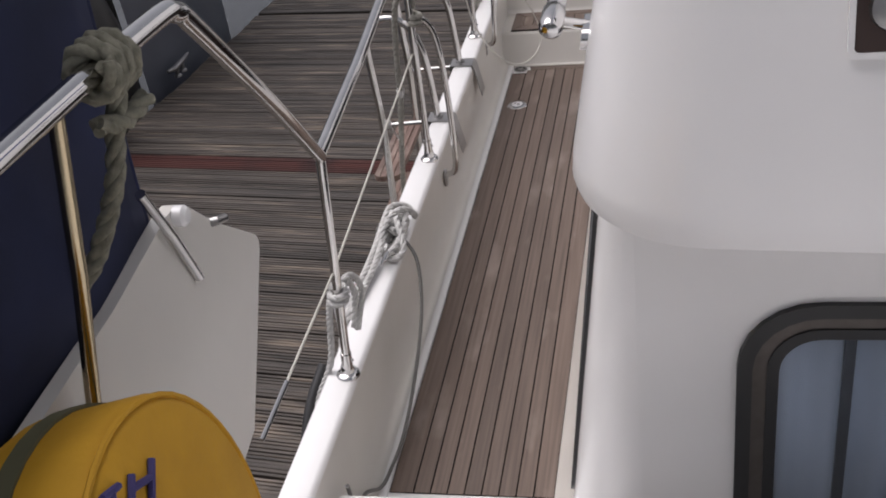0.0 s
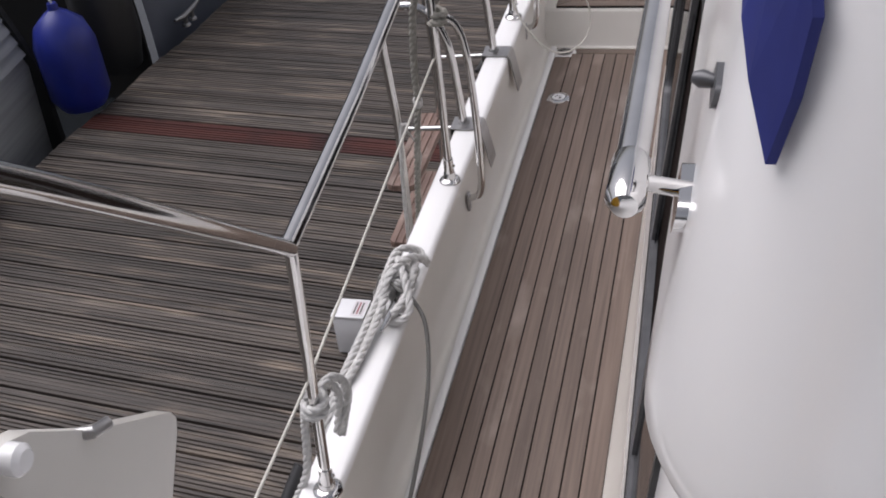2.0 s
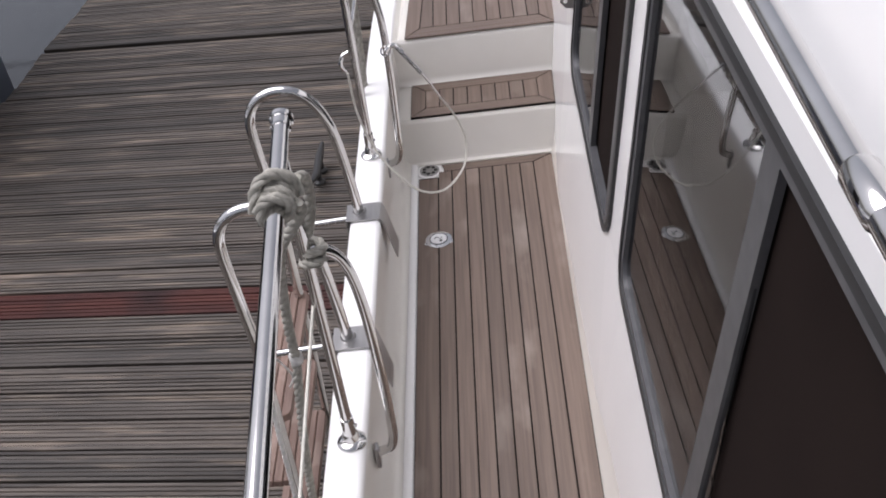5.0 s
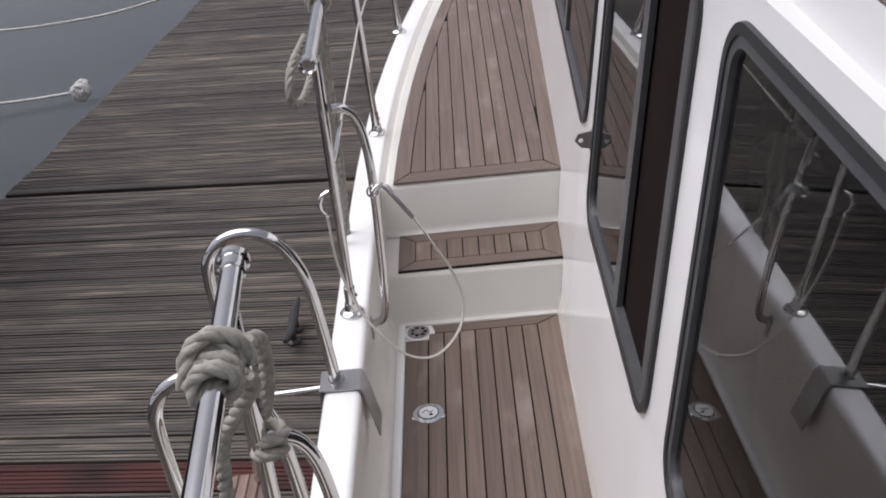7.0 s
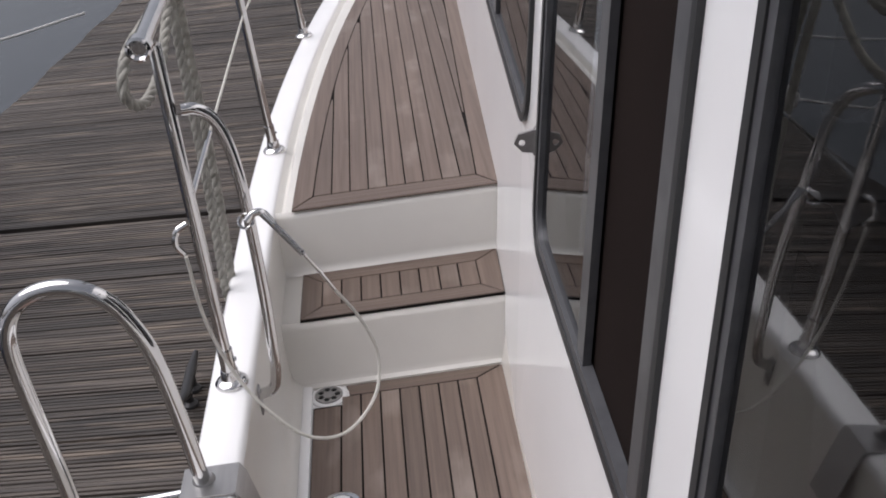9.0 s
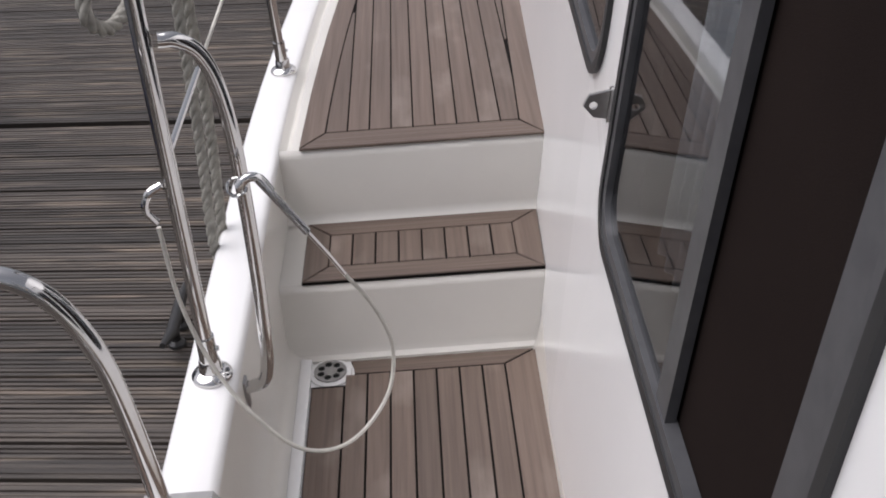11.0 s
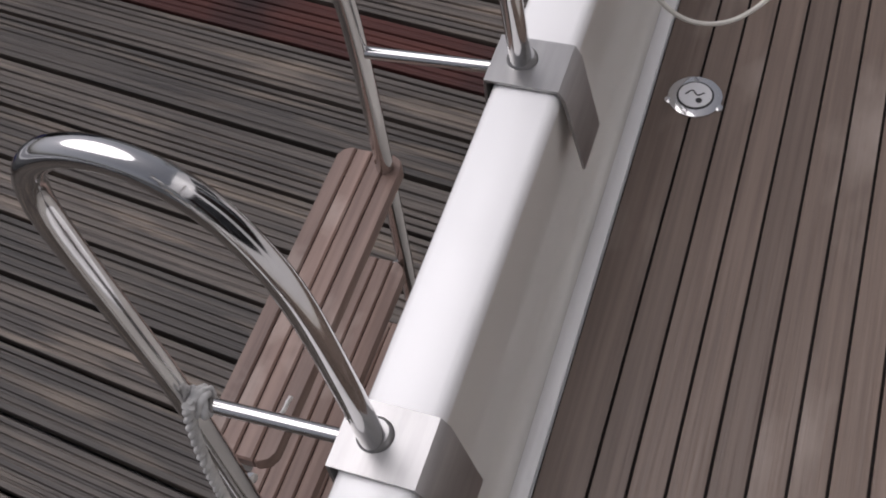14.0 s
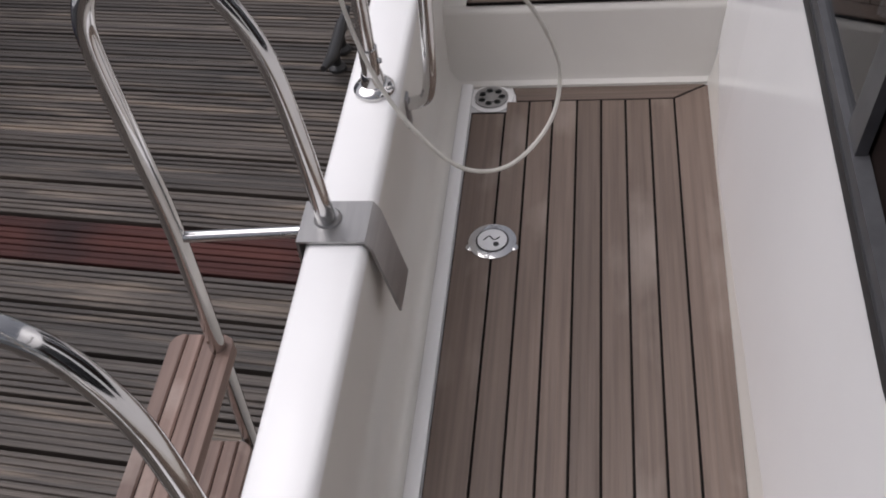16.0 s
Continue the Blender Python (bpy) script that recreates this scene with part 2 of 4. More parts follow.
def ring(bm, outer, inner, place, d0, d1):
    """A frame between two outlines of equal length."""
    n = len(outer)
    v = [[bm.verts.new(place(*p, d)) for p in loop] for loop, d in ((outer, d0), (outer, d1), (inner, d1), (inner, d0))]
    for a in range(4):
        for i in range(n):
            j = (i + 1) % n
            bm.faces.new((v[a][i], v[a][j], v[(a + 1) % 4][j], v[(a + 1) % 4][i]))
    return bm


def plank(bm, poly, z0, z1, chamfer=0.0015):
    """A flat board with softened upper edges from its outline."""
    c = Vector((sum(p[0] for p in poly) / len(poly), sum(p[1] for p in poly) / len(poly)))
    size = max((Vector(p) - c).length for p in poly)
    low = [bm.verts.new((x, y, z0)) for x, y in poly]
    mid = [bm.verts.new((x, y, z1 - chamfer)) for x, y in poly]
    top = []
    for i, p in enumerate(poly):
        a, b = Vector(poly[i - 1]) - Vector(p), Vector(poly[(i + 1) % len(poly)]) - Vector(p)
        d = (a.normalized() + b.normalized())
        top.append(bm.verts.new((p[0] + d.x * chamfer, p[1] + d.y * chamfer, z1)))
    n = len(poly)
    for a, b in ((low, mid), (mid, top)):
        for i in range(n):
            bm.faces.new((a[i], a[(i + 1) % n], b[(i + 1) % n], b[i]))
    bm.faces.new(top)
    bm.faces.new(low[::-1])
    return bm


# ---- the yacht's shape ----
DECK_AFT, STEP_1, STEP_2, FORE = 2.40, 5.50, 5.78, 0.362


def bend(y):
    return 0.032 * max(0.0, y - 5.6) ** 2


def cabin_x(y, z):
    return 0.42 + 0.12 * z + 0.035 * max(0.0, y - 5.2) + 0.024 * max(0.0, 4.1 - y)


def on_side(y, z, d):
    return (cabin_x(y, z) + d, y, z)


# ---- ground and dock ----
bm = bmesh.new()
bmesh.ops.create_grid(bm, x_segments=1, y_segments=1, size=1500)
bmesh.ops.translate(bm, verts=bm.verts, vec=(0, 0, -1.05))
single("water", bm, WATER, "dark grey still harbour water", "water", "structure")

TURN_DOCK = radians(-6.2)
dock = thing("floor_dock", "weathered grey grooved timber jetty decking", "jetty", (-1.7, 6, -0.70), kind="structure")


def board_mesh(width, length, ridges=6, h=0.03, seed=0):
    """A grooved decking board whose worn ridges differ a little in width and height."""
    rng = random.Random(seed)
    b = bmesh.new()
    prof = [(-width / 2, -h)]
    cell = width / ridges
    for k in range(ridges):
        x = -width / 2 + k * cell
        top, wear, deep = rng.uniform(0.56, 0.80), -rng.uniform(0.0, 0.003), -rng.uniform(0.003, 0.010)
        prof += [(x + cell * 0.03, wear - 0.0015), (x + cell * 0.10, wear), (x + cell * (top - 0.08), wear), (x + cell * top, wear - 0.0015), (x + cell * (top + 0.05), deep), (x + cell * 0.97, deep)]
    prof[-2:] = [(width / 2, -h)]
    e = [[b.verts.new((s * length / 2, y, z)) for y, z in prof] for s in (-1, 1)]
    n = len(prof)
    for i in range(n):
        b.faces.new((e[0][i], e[0][(i + 1) % n], e[1][(i + 1) % n], e[1][i]))
    b.faces.new(e[0][::-1])
    b.faces.new(e[1])
    me = bpy.data.meshes.new("decking_board")
    bmesh.ops.recalc_face_normals(b, faces=b.faces)
    b.to_mesh(me)
    b.free()
    return me


def dock_pose(u, v, z):
    c, s = math.cos(TURN_DOCK), math.sin(TURN_DOCK)
    return Matrix.Translation((-1.7 + u * c - v * s, 5.67 + u * s + v * c, z)) @ Matrix.Rotation(TURN_DOCK, 4, "Z")


PITCH, WIDE = 0.149, 3.1
grey_boards, red_board = [board_mesh(PITCH - 0.006, WIDE, 7, seed=k) for k in range(7)], board_mesh(PITCH + 0.016, WIDE, 7, seed=9)
for me in grey_boards:
    me.materials.append(DOCK)
red_board.materials.append(REDWOOD)
for i in range(-40, 70):
    v = i * PITCH + (0.012 if i > 0 else -0.012 if i < 0 else 0)
    if i > 16:
        v += 0.03
    ob = new("decking_board", red_board if i == 0 else grey_boards[(i * 5 + i // 7) % 7])
    ob.parent = dock
    ob.matrix_parent_inverse = Matrix.Translation(dock.location).inverted()
    ob.matrix_basis = dock_pose(0.40 + 0.012 * math.sin(i * 7.3), v, -0.63 + 0.0015 * math.sin(i * 3.1))
    if i == 0:
        tagged(ob, "dark red-brown replacement decking board")
bm = bmesh.new()
box(bm, (-1.14, -6.2, -0.72), (1.9, 10.8, -0.665))
for w in bm.verts:
    w.co = dock_pose(w.co.x, w.co.y, w.co.z).translation
part("bearer", bm, DARK, dock)
bm = bmesh.new()
box(bm, (-1.20, -6.2, -0.80), (-1.165, 10.8, -0.622), 0.004)
for w in bm.verts:
    w.co = dock_pose(w.co.x, w.co.y, w.co.z).translation
part("edge_board", bm, mat("pale_edge_board", (0.30, 0.28, 0.26), 0.8, 0, (0.2, 0.19, 0.18), 20, bump=0.3), dock)
bm = bmesh.new()
for i in range(-14, 14):
    for u in (0.25, 0.25 + 0.006):
        p = dock_pose(u if i % 2 else u - 0.03, i * PITCH + (0.04 if i % 3 else -0.03), -0.629).translation
        lathe(bm, [(0.004, -0.002), (0.004, 0.001), (0.002, 0.0016)], p, n=8)
part("screw", bm, STEEL, dock)["kind"] = "stuff"
del dock["origin"]

# ---- hull and bulwark ----
PROFILE = [(-0.242, -1.2), (-0.238, -0.10), (-0.236, -0.02), (-0.236, 0.02), (-0.226, 0.04), (-0.217, 0.32), (-0.215, 0.350), (-0.210, 0.358), (-0.202, 0.3625), (-0.142, 0.3625),
           (-0.135, 0.3605), (-0.130, 0.354), (-0.1275, 0.340), (-0.128, 0.10), (-0.1275, 0.048), (-0.124, 0.026), (-0.115, 0.012), (-0.104, 0.005), (-0.0745, 0.002), (-0.0745, -0.05)]


def sweep_profile(bm, prof, ys, shift):
    rings = [[bm.verts.new((x + shift(y), y, z)) for x, z in prof] for y in ys]
    for a, b in zip(rings, rings[1:]):
        for i in range(len(prof) - 1):
            bm.faces.new((a[i], a[i + 1], b[i + 1], b[i]))
    return rings


bm = bmesh.new()
sweep_profile(bm, PROFILE, [1.7, 2.3, 2.5, 3, 3.5, 4, 4.5, 5, 5.40, 5.6] + [5.6 + 0.2 * i for i in range(1, 30)], bend)
single("wall_bulwark", bm, CREAM, "cream moulded gelcoat bulwark with a rounded inner face", "bulwark", "structure")
# the white painted cap on top of the bulwark
bm = bmesh.new()
CAP = [(-0.2200, 0.330), (-0.2190, 0.350), (-0.2140, 0.3605), (-0.206, 0.3650), (-0.141, 0.3650), (-0.1335, 0.3632), (-0.1285, 0.3575), (-0.1262, 0.346)]
r = sweep_profile(bm, CAP, [1.7, 2.5, 3, 4, 5] + [5.6 + 0.2 * i for i in range(30)], bend)
bm.faces.new(r[0])
single("trim_gunwale_cap", bm, GEL, "glossy white gunwale cap along the bulwark", "gunwale", "structure")
bm = bmesh.new()
sweep_profile(bm, [(-0.1005, 0.002), (-0.0985, 0.0065), (-0.094, 0.0085), (-0.079, 0.0075), (-0.0745, 0.005), (-0.0740, -0.02)], [2.2, 3, 4, 5, 5.47], lambda y: 0.0)
single("trim_waterway", bm, GEL, "white moulded waterway beside the teak", "deck edge", "structure")
# side deck base, companion steps and foredeck mouldings
bm = bmesh.new()
box(bm, (-0.128, 2.15, -0.06), (0.50, 5.52, -0.006))
single("floor_side_deck", bm, GEL, "white gelcoat side deck under the teak", "deck", "structure")
bm = bmesh.new()
box(bm, (-0.11, 1.89, -0.06), (0.62, 2.17, 0.25), 0.012)
single("step_aft_lower", bm, GEL, "white moulded lower step to the aft deck", "step", "structure")
bm = bmesh.new()
box(bm, (-0.11, 1.61, -0.06), (0.62, 1.89, 0.50), 0.012)
single("step_aft_upper", bm, GEL, "white moulded upper step to the aft deck", "step", "structure")
bm = bmesh.new()
box(bm, (-0.11, -2.5, -0.3), (3.2, 1.61, 0.75), 0.012)
single("floor_aft_deck", bm, GEL, "white raised aft deck moulding", "deck", "structure")


def moulded_step(name, y0, z0, y1, z1, label):
    b = bmesh.new()
    prof = [(y0 - 0.030, z0 - 0.04), (y0 - 0.030, z0 + 0.001), (y0 - 0.016, z0 + 0.005), (y0 - 0.007, z0 + 0.018)]
    prof += [(y0 + 0.006, z1 - 0.022), (y0 + 0.010, z1 - 0.012), (y0 + 0.020, z1 - 0.004), (y1 + 0.05, z1 - 0.004), (y1 + 0.05, z0 - 0.04)]
    prism(b, prof, lambda u, v, d: (d, u, v), -0.1285, 0.62)
    return single(name, b, CREAM, label, "step", "structure")


moulded_step("step_fore_lower", STEP_1, 0.0, STEP_2, 0.179, "cream gelcoat lower step to the foredeck")
bm = bmesh.new()
prof = [(STEP_2 - 0.02, 0.178), (STEP_2 - 0.008, 0.185), (STEP_2 - 0.002, 0.2), (STEP_2 + 0.006, FORE - 0.022), (STEP_2 + 0.010, FORE - 0.012), (STEP_2 + 0.020, FORE - 0.004), (11.4, FORE - 0.004), (11.4, 0.1), (STEP_2 + 0.0, 0.1)]
a = [bm.verts.new((-0.128, u, v)) for u, v in prof[:6]]
b = [bm.verts.new((0.62, u, v)) for u, v in prof[:6]]
for i in range(5):
    bm.faces.new((a[i], a[i + 1], b[i + 1], b[i]))
cross = [(-0.128, -0.03), (-0.128, 0.0), (-0.113, -0.0135), (-0.108, -0.0135), (-0.098, -0.001), (-0.088, 0.0), (0.62, 0.0)]
rings = []
for y in [STEP_2 + 0.020] + [5.9 + 0.2 * i for i in range(28)]:
    rings.append([bm.verts.new((x + (bend(y) if x < 0.5 else 0.05 * max(0, y - 5.8) + 0.05), y, FORE - 0.004 + z)) for x, z in cross])
for a, b in zip(rings, rings[1:]):
    for i in range(len(cross) - 1):
        bm.faces.new((a[i], a[i + 1], b[i + 1], b[i]))
single("floor_foredeck", bm, CREAM, "cream gelcoat foredeck moulding with a riser", "deck", "structure")
# ---- cabin sides ----
bm = bmesh.new()
rings = []
for y in (2.2, 2.6, 3.0, 3.5, 4.1, 4.6, 5.0, 5.3, 5.475):
    x0, z1 = 0.4095 + 0.0015 * max(0.0, y - 2.4) + 0.0045 * max(0.0, y - 4.0), 0.16
    x1 = cabin_x(y, z1) + 0.002
    rings.append([bm.verts.new((x0 + (x1 - x0) * f, y, 0.0015 + (z1 - 0.0015) * g)) for f, g in ((0.0, -0.05), (0.0, 0.0), (0.12, 0.07), (0.30, 0.21), (0.55, 0.43), (0.80, 0.70), (1.0, 1.0))])
for a, b in zip(rings, rings[1:]):
    for i in range(len(a) - 1):
        bm.faces.new((a[i], a[i + 1], b[i + 1], b[i]))
single("trim_deck_cove", bm, CREAM, "cream moulded cove between teak deck and cabin side", "deck edge", "structure")
W1, W2, W3 = (2.06, 0.575, 4.02, 1.405), (4.201, 0.568, 5.062, 1.42), (5.22, 0.735, 6.75, 1.42)
FRAMES = [(rounded(*w[:4], r, skew=k, drop=g), w, r, k) for w, r, k, g in ((W1, 0.07, 0.0, 0.10), (W2, 0.08, 0.0, 0.03), (W3, 0.10, 0.03, 0.0))]
outer = [(2.02, -0.05), (4.1, -0.05), (5.2, -0.05), (11.0, -0.05), (11.0, 1.46), (5.2, 1.46), (4.1, 1.46), (2.02, 1.46)]
bm = bmesh.new()
sheet_with_holes(bm, outer, [f[0] for f in FRAMES], on_side, 0.0, 0.05)
single("wall_cabin_side", bm, GEL, "white gelcoat cabin side with window openings", "cabin wall", "structure", smooth=False)


def side_window(name, w, r, k, g, bars, panes, screens, label):
    win = thing(name, label, "window", on_side(w[0], w[1], 0), kind="structure")
    y0, z0, y1, z1 = w

    def loop(e, rr):
        return rounded(y0 + e, z0 + e, y1 - e, z1 - e, rr, skew=k, drop=g)

    def panel(a, b, lean, d0, d1):
        low = z0 + 0.016 - g * (y1 - (a + b) / 2)
        return prism(bmesh.new(), [(a + lean, low), (b + lean, low), (b, z1 - 0.02), (a, z1 - 0.02)], on_side, d0, d1)

    part("rubber_seal", ring(bmesh.new(), loop(-0.012, r + 0.012), loop(0.006, r - 0.006), on_side, -0.009, 0.012), RUBBER, win, "black rubber seal")
    part("window_frame", ring(bmesh.new(), loop(0.006, r - 0.006), loop(0.024, r - 0.02), on_side, -0.006, 0.014), ALU, win, "dark grey aluminium frame")
    part("reveal", ring(bmesh.new(), loop(0.004, r - 0.004), loop(0.014, r - 0.012), on_side, 0.0145, 0.053), RUBBER, win)
    for a, b, lean in bars:
        part("sliding_bar", panel(a, b, lean, -0.003, 0.011), ALU, win)
    for a, b in panes:
        p = part("pane", panel(a, b, 0.0, 0.0035, 0.0075), GLASS, win, "tinted reflective glass", smooth=False)
        p.visible_shadow = False
    for a, b in screens:
        part("insect_screen", panel(a, b, 0.0, 0.016, 0.0175), SCREEN, win, "dark brown insect mesh", smooth=False)
    return settle(win)


side_window("window_1", W1, 0.07, 0.0, 0.10, [(2.585, 2.65, 0.03), (3.235, 3.30, 0.06)], [(2.09, 2.60), (3.25, 3.99)], [(2.60, 3.32)], "long dark-framed sliding cabin window, partly slid open behind its mesh")
side_window("window_2", W2, 0.08, 0.0, 0.03, [(4.212, 4.272, 0.0), (4.575, 4.625, 0.0)], [(4.60, 5.03)], [(4.22, 4.62)], "dark-framed side window with a mesh over its open half")
side_window("window_3", W3, 0.10, 0.03, 0.0, [(5.95, 6.0, 0.0)], [(5.25, 6.72)], [], "dark-framed forward side window with rounded corners")

bm = bmesh.new()
box(bm, (3.15, -2.5, -1.2), (3.2, 11.0, 1.46))
box(bm, (0.4, 11.0, -1.2), (3.2, 11.05, 1.46))
box(bm, (-0.25, -2.55, -1.2), (3.2, -2.5, 0.75))
single("wall_hull_far_side", bm, GEL, "white hull sides closing the yacht", "hull", "structure")
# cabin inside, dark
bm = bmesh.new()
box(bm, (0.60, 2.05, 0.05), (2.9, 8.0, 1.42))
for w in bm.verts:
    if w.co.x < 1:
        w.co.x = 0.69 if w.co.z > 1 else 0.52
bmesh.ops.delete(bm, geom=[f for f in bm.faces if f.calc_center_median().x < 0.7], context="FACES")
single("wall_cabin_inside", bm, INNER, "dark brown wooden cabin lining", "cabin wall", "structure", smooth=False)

def curtain(name, lo, hi, waves, label, along_y=True):
    b = bmesh.new()
    rows = []
    n = waves * 8
    for i in range(n + 1):
        f = i / n
        s = 0.012 * math.sin(f * waves * 2 * math.pi)
        a, c = (lo[0] + s, lo[1] + f * (hi[1] - lo[1])) if along_y else (lo[0] + f * (hi[0] - lo[0]), lo[1] + s)
        rows.append((b.verts.new((a, c, lo[2])), b.verts.new((a + (0.10 if along_y else 0), c, hi[2]))))
    for p, q in zip(rows, rows[1:]):
        b.faces.new((p[0], q[0], q[1], p[1]))
    ob = single(name, b, CURTAIN, label, "curtain")
    sol = ob.modifiers.new("thickness", "SOLIDIFY")
    sol.thickness = 0.003
    return ob


curtain("curtain", (0.560, 4.74, 0.60), (0.560, 4.93, 1.40), 4, "pale grey gathered curtain behind the cabin window")

bm = bmesh.new()
n = 10
gr = [[bm.verts.new((0.70 + 0.022 * i, 4.12 + 0.035 * j, 1.02 + 0.012 * math.sin(i * 1.3 + j) + 0.006 * math.sin(j * 2.1))) for j in range(n)] for i in range(n)]
for i in range(n - 1):
    for j in range(n - 1):
        bm.faces.new((gr[i][j], gr[i + 1][j], gr[i + 1][j + 1], gr[i][j + 1]))
single("paper_sheet", bm, PLASTIC, "crumpled pale sheet lying on the cabin worktop", "paper")
bm = bmesh.new()
box(bm, (0.66, 4.08, 0.06), (1.2, 4.55, 0.995), 0.006)
single("cabin_worktop", bm, INNER, "dark wooden worktop cabinet inside the cabin", "cabinet")

# ---- aft bulkhead of the cabin with its window ----
bm = bmesh.new()
REAR = (0.874, 0.25, 1.75, 1.045)
rear_place = lambda u, v, d: (u, 1.90 + d, v)
rw = rounded(*REAR, 0.135)
sheet_with_holes(bm, [(0.68, -0.05), (3.2, -0.05), (3.2, 1.46), (0.68, 1.46)], [rw], rear_place, 0.0, 0.05)
single("wall_cabin_aft", bm, GEL, "white gelcoat aft cabin bulkhead", "cabin wall", "structure", smooth=False)
bm = bmesh.new()
cols = []
for z in (-0.05, 0.5, 1.0, 1.46):
    x0 = cabin_x(2.02, z)
    cols.append([bm.verts.new((x0 + (0.68 - x0) * (1 - math.cos(radians(a))), 2.02 - 0.12 * math.sin(radians(a)), z)) for a in range(0, 91, 9)])
for a, b in zip(cols, cols[1:]):
    for i in range(len(a) - 1):
        bm.faces.new((a[i], a[i + 1], b[i + 1], b[i]))
single("wall_cabin_corner", bm, GEL, "white gelcoat rounded cabin corner", "cabin wall", "structure")
rear = thing("window_4", "black-framed aft cabin window with pale curtains", "window", (1.3, 1.9, 0.3), kind="structure")
g = lambda e, rr: rounded(REAR[0] + e, REAR[1] + e, REAR[2] - e, REAR[3] - e, rr)
part("rubber_seal", ring(bmesh.new(), g(-0.012, 0.145), g(0.016, 0.12), rear_place, -0.014, 0.02), RUBBER, rear, "black rubber seal")
part("window_frame", ring(bmesh.new(), g(0.016, 0.12), g(0.042, 0.095), rear_place, -0.008, 0.03), BRONZE, rear, "dark bronze frame")
part("inner_seal", ring(bmesh.new(), g(0.042, 0.095), g(0.064, 0.075), rear_place, -0.012, 0.03), RUBBER, rear)
p = part("pane", prism(bmesh.new(), g(0.06, 0.078), rear_place, 0.010, 0.014), CLEAR, rear, smooth=False)
p.visible_shadow = False
part("mullion", box(bmesh.new(), (1.055, 1.916, 0.30), (1.075, 1.928, 1.0)), ALU, rear)
settle(rear)
curtain("curtain", (0.88, 1.945, 0.28), (1.74, 1.945, 1.03), 9, "pale blue-grey gathered curtain behind the aft window", False)

# ---- flybridge coaming overhanging the cabin ----
SX = 0.585


def side_in(y):
    """How far the coaming draws back towards the cabin side, forward of its aft corner."""
    return 0.04 * min(1.0, max(0.0, (y - 1.95) / 0.9))


plan = [(SX + side_in(y) + 0.04 * max(0, y - 5), y) for y in (10.5, 8, 6, 5, 4, 3.4, 2.9, 2.6, 2.3, 2.1, 2.0)]
plan = plan[:-1] + [(SX + 0.24 - 0.24 * math.cos(radians(a)), 1.88 - 0.25 * math.sin(radians(a))) for a in range(0, 91, 6)] + [(1.2, 1.605), (1.8, 1.58), (3.2, 1.55)]
LEAN_PROFILE = [(0.30, 1.40), (0.10, 1.352), (0.025, 1.335), (0.006, 1.342), (0.0, 1.362), (0.004, 1.40), (0.022, 1.50), (0.055, 1.68), (0.10, 1.90), (0.16, 2.15), (0.20, 2.32), (0.24, 2.345), (0.30, 2.34)]


def coaming_rings(bm, prof):
    rings = []
    for i, p in enumerate(plan):
        a, b = Vector(plan[max(i - 1, 0)]), Vector(plan[min(i + 1, len(plan) - 1)])
        d = (b - a).normalized()
        nrm = Vector((-d.y, d.x))
        w = 0.64 * min(1.0, max(0.0, (p[1] - 1.95) / 0.7))
        rings.append([bm.verts.new((p[0] + nrm.x * o, p[1] + nrm.y * o, z if z >= 1.5 else 1.5 - (1.5 - z) * (1 - w))) for o, z in prof])
    for a, b in zip(rings, rings[1:]):
        for i in range(len(prof) - 1):
            bm.faces.new((a[i], a[i + 1], b[i + 1], b[i]))
    return rings


bm = bmesh.new()
coaming_rings(bm, LEAN_PROFILE)
single("wall_flybridge_coaming", bm, GEL, "glossy white rounded flybridge coaming overhanging the cabin", "coaming", "structure")
bm = bmesh.new()
box(bm, (0.66, 1.96, 1.43), (3.2, 10.4, 1.47))
single("ceiling", bm, GEL, "white cabin roof", "roof", "structure")


def coaming_side(y, z, d):
    o = 0.0
    for (a, za), (b, zb) in zip(LEAN_PROFILE[4:], LEAN_PROFILE[5:]):
        if za <= z <= zb:
            o = a + (b - a) * (z - za) / (zb - za)
    q = min(1.0, max(0.0, (1.88 - y) / 0.25))
    return (SX + side_in(y) + o + 0.24 * (1 - math.sqrt(1 - q * q)) + d, y, z)


rec = thing("locker_opening", "dark recessed locker opening in the white coaming", "locker", (1.1, 1.62, 1.65))
aft_face = lambda u, v, d: (u, 1.618 + (v - 1.36) * 0.16 + d, v)
part("recess", prism(bmesh.new(), rounded(0.985, 1.632, 1.5, 1.93, 0.008), aft_face, -0.004, 0.05), INNER, rec, "dark brown recess")
part("rim", ring(bmesh.new(), rounded(0.977, 1.624, 1.508, 1.938, 0.012), rounded(0.985, 1.632, 1.5, 1.93, 0.008), aft_face, -0.007, 0.02), GEL, rec)
part("fitting", lathe(bmesh.new(), [(0.03, 0), (0.028, 0.012), (0.012, 0.016)], aft_face(1.03, 1.69, -0.006), (0, -1, 0.2)), BRUSHED, rec)
settle(rec)

